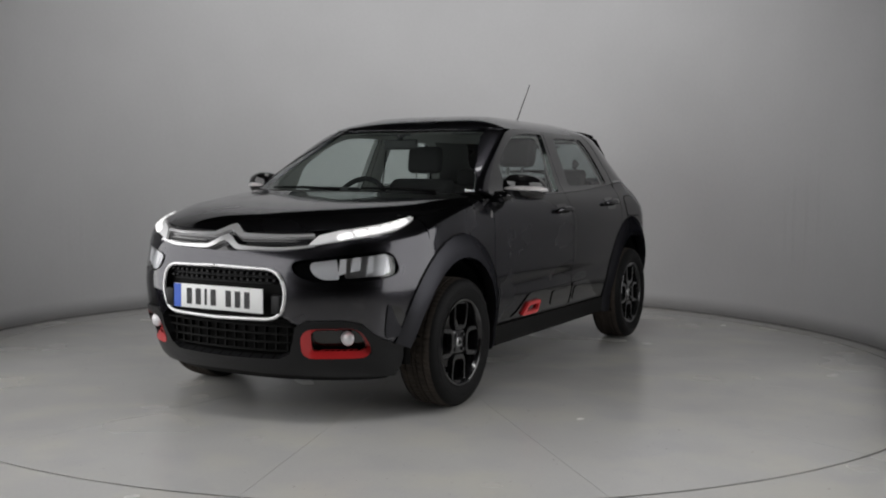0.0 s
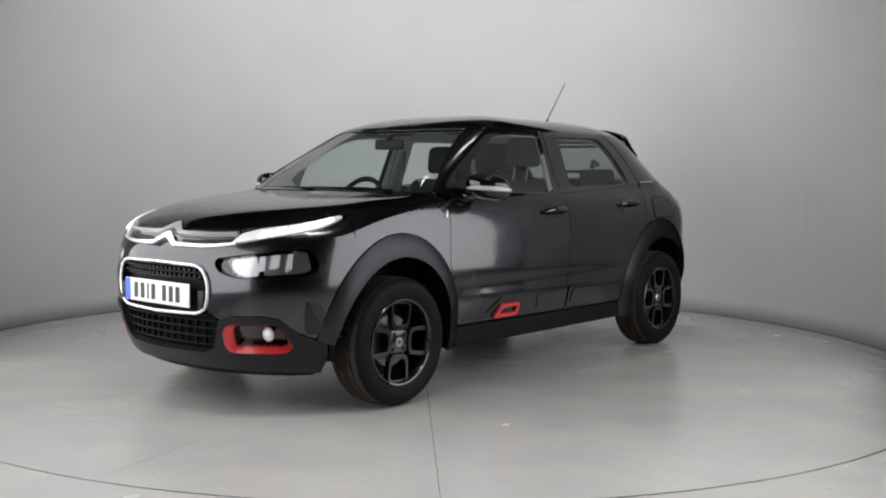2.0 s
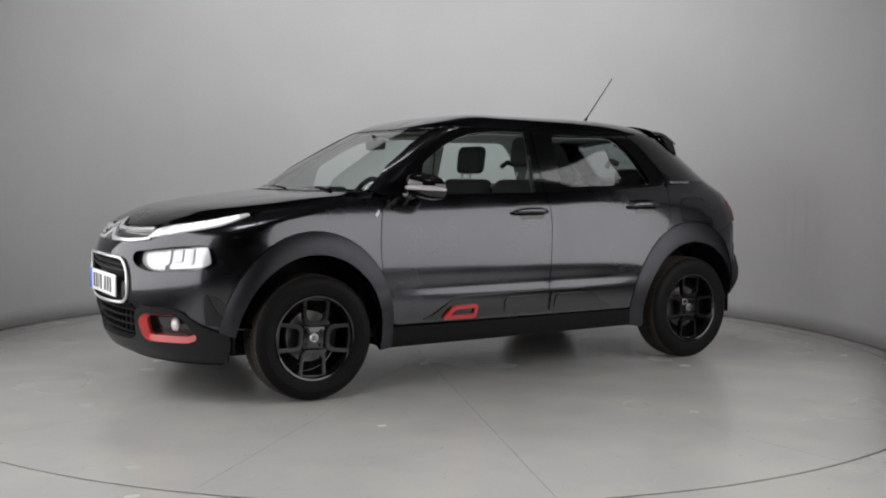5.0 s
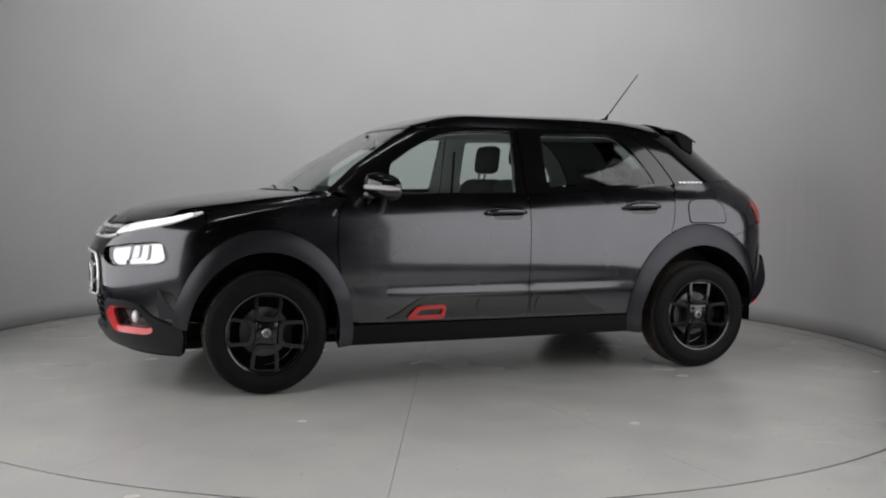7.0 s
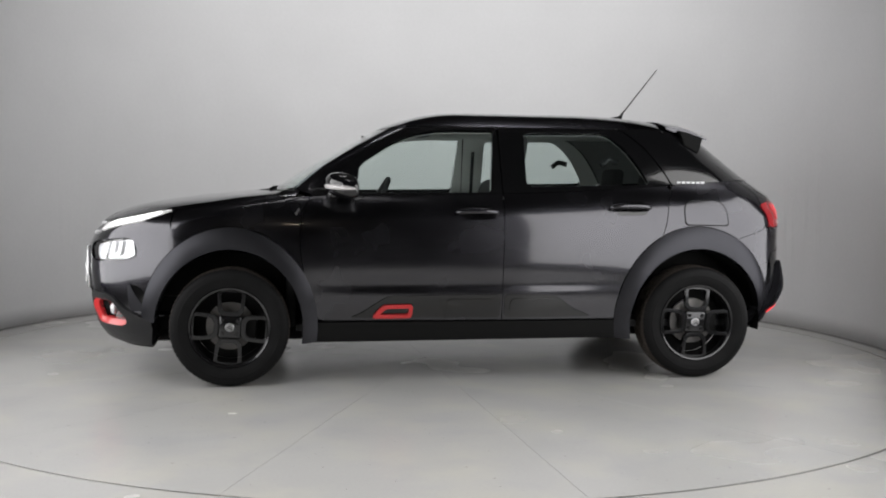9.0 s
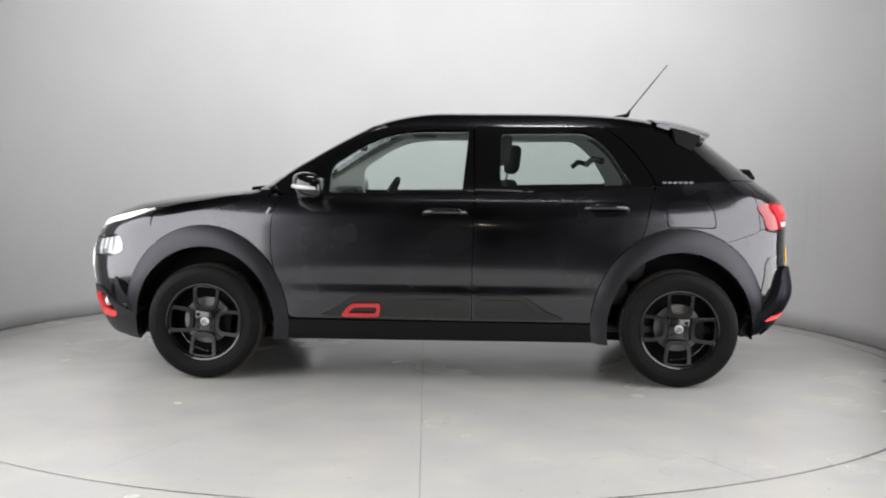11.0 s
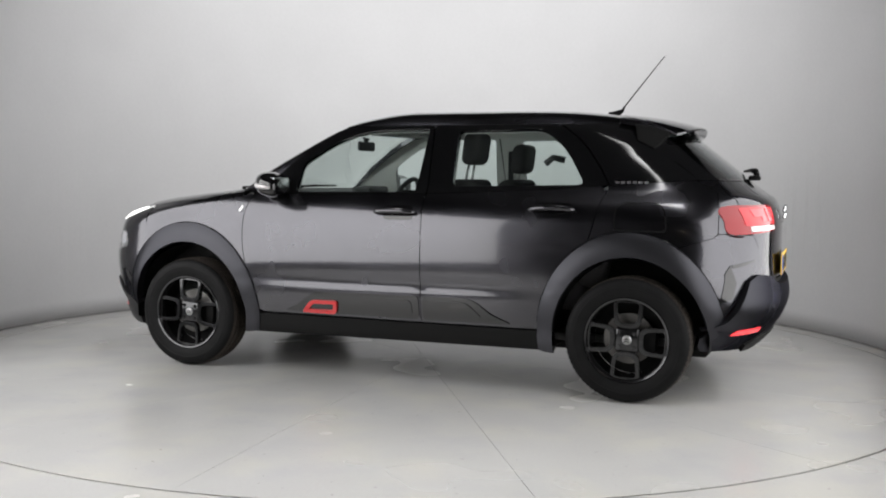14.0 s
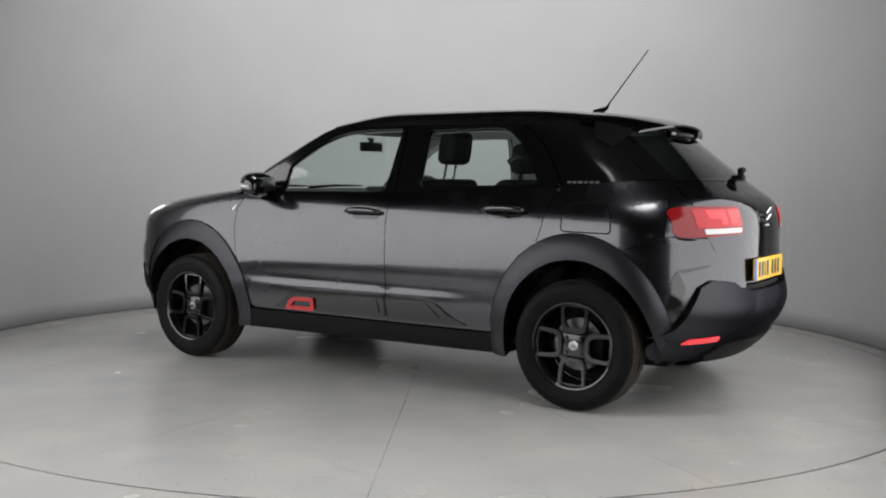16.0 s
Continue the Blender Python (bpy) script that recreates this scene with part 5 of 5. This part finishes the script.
core_b = [(0.150, 1.034), (0.225, 1.036), (0.21, 1.411), (0.145, 1.411)]
pair("pillar_core", lambda: panel_bm(S(core_b), du=0.03, dz=0.03, lift=-0.020, deep=0.0), DARK)
core_c = smooth_line([(1.10, 1.095), (1.05, 1.19), (0.965, 1.30), (0.87, 1.375), (0.82, 1.410)], 4) + smooth_line([(0.95, 1.410), (1.0, 1.375), (1.10, 1.29), (1.18, 1.19), (1.24, 1.095)], 4)
pair("pillar_core", lambda: panel_bm(S(core_c), du=0.03, dz=0.03, lift=-0.016, deep=0.0), DARK)

# --- cabin
cpart("cabin_floor", box_bm(-0.95, -0.70, 0.28, 1.60, 0.70, 0.32, 0.01), DASH)
cpart("bulkhead", box_bm(-1.0, -0.70, 0.30, -0.95, 0.70, 1.0, 0.01), DARK)


def dash_bm():
    bm = bmesh.new()
    prof = [(-0.95, 0.60), (-1.02, 1.025), (-0.90, 1.045), (-0.72, 1.035), (-0.60, 0.985), (-0.57, 0.93), (-0.62, 0.70), (-0.66, 0.60)]
    rows = [[bm.verts.new((x + (0.02 if abs(y) > 0.6 else 0), y, z - (0.02 if abs(y) > 0.6 else 0))) for x, z in prof] for y in (-0.66, -0.60, -0.3, 0, 0.3, 0.60, 0.66)]
    for a, b in zip(rows, rows[1:]):
        for k in range(len(prof)):
            j = (k + 1) % len(prof)
            bm.faces.new((a[k], a[j], b[j], b[k]))
    bm.faces.new(rows[0][::-1])
    bm.faces.new(rows[-1])
    bmesh.ops.recalc_face_normals(bm, faces=bm.faces[:])
    return bm


cpart("dashboard", dash_bm(), DASH, "dark moulded dashboard")
cpart("instrument_hood", box_bm(-0.74, 0.22, 1.00, -0.60, 0.52, 1.062, 0.02, 3), DASH)
cpart("touch_screen", box_bm(-0.60, -0.10, 0.88, -0.575, 0.10, 1.01, 0.01, 2), GLOSS, "black touch screen")
SW = None
circle = [(0.185 * math.cos(2 * math.pi * k / 40), 0.185 * math.sin(2 * math.pi * k / 40)) for k in range(41)]
tilt = radians(26)
c0 = Vector((-0.43, 0.36, 0.945))


def on_wheel(a, b):
    return c0 + Vector((b * math.sin(tilt), a, b * math.cos(tilt)))


SW = cpart("steering_wheel", tube_bm([on_wheel(a, b) for a, b in circle], 0.016, 10), DASH, "black steering wheel")
cpart("hub", box_bm(c0.x - 0.03, c0.y - 0.07, c0.z - 0.06, c0.x + 0.03, c0.y + 0.07, c0.z + 0.05, 0.02, 2), DASH, parent=SW)
for a0, b0 in ((0.178, 0.02), (-0.178, 0.02), (0.0, -0.178)):
    cpart("spoke", tube_bm([on_wheel(0, 0), on_wheel(a0, b0)], 0.016, 8), DASH, parent=SW)
cpart("column", tube_bm([c0, c0 + Vector((-0.25, 0, -0.1))], 0.035, 8), DASH, parent=SW)


def cushion(x0, y0, z0, x1, y1, z1, lean=0.0, bevel=0.05):
    bm = box_bm(x0, y0, z0, x1, y1, z1, bevel, 4)
    for v in bm.verts:
        v.co.x += lean * (v.co.z - z0)
    return bm


def seat(y, x, up):
    s = cpart("front_seat", cushion(-0.38 + x, y - 0.25, 0.45, 0.16 + x, y + 0.25, 0.62, 0.0, 0.06), FABRIC, "dark grey cloth seat with a headrest")
    cpart("backrest", cushion(0.06 + x, y - 0.24, 0.55, 0.20 + x, y + 0.24, 1.115, 0.30, 0.055), FABRIC, parent=s)
    cpart("headrest", cushion(0.265 + x, y - 0.125, 1.15 + up, 0.365 + x, y + 0.125, 1.335 + up, 0.12, 0.042), FABRIC, parent=s)
    for d in (-0.05, 0.05):
        cpart("post", tube_bm([(0.275 + x, y + d, 1.08), (0.30 + x, y + d, 1.20)], 0.007, 6), STEEL, parent=s)


seat(-0.36, 0.01, 0.045)
seat(0.36, 0.075, 0.0)
BENCH = cpart("rear_bench", cushion(0.55, -0.62, 0.42, 1.05, 0.62, 0.60, 0.0, 0.06), FABRIC, "dark grey cloth rear bench")
cpart("backrest", cushion(0.98, -0.62, 0.55, 1.12, 0.62, 1.07, 0.25, 0.05), FABRIC, parent=BENCH)
for y in (-0.38, 0.38):
    cpart("headrest", cushion(1.12, y - 0.13, 1.06, 1.21, y + 0.13, 1.19, 0.1, 0.035), FABRIC, parent=BENCH)
cpart("parcel_shelf", box_bm(1.25, -0.58, 1.02, 1.62, 0.58, 1.04, 0.008), DASH)
IM = cpart("cabin_mirror", box_bm(-0.535, -0.115, 1.285, -0.515, 0.115, 1.345, 0.012, 3), DASH, "black cabin mirror")
cpart("stalk", tube_bm([(-0.525, 0, 1.335), (-0.53, 0, 1.352), (-0.525, 0, 1.368)], [0.012, 0.016, 0.026], 8), DASH, parent=IM)
for s in (-1, 1):
    cpart("sun_visor", box_bm(-0.24, s * 0.33 - 0.15, 1.385, -0.10, s * 0.33 + 0.15, 1.398, 0.006), TRIM, "grey sun visor")
    cpart("seat_belt", tube_bm([(0.25, s * 0.585, 1.30), (0.24, s * 0.62, 0.95), (0.2, s * 0.60, 0.5)], 0.020, 6, 0.15), DASH)
    cpart("grab_handle", tube_bm([(0.80, s * 0.575, 1.20), (0.84, s * 0.56, 1.235), (0.90, s * 0.55, 1.22)], 0.018, 6), DASH, "dark coat hook")


# ---- what turns ----
def motions():
    turn = [(k * 0.5, pose(0, 0, 0, 0, 0, 60.21 - 5.8763 * k * 0.5)) for k in range(33)]
    walk(TABLE, turn)
    walk(CAR, turn)


motions()
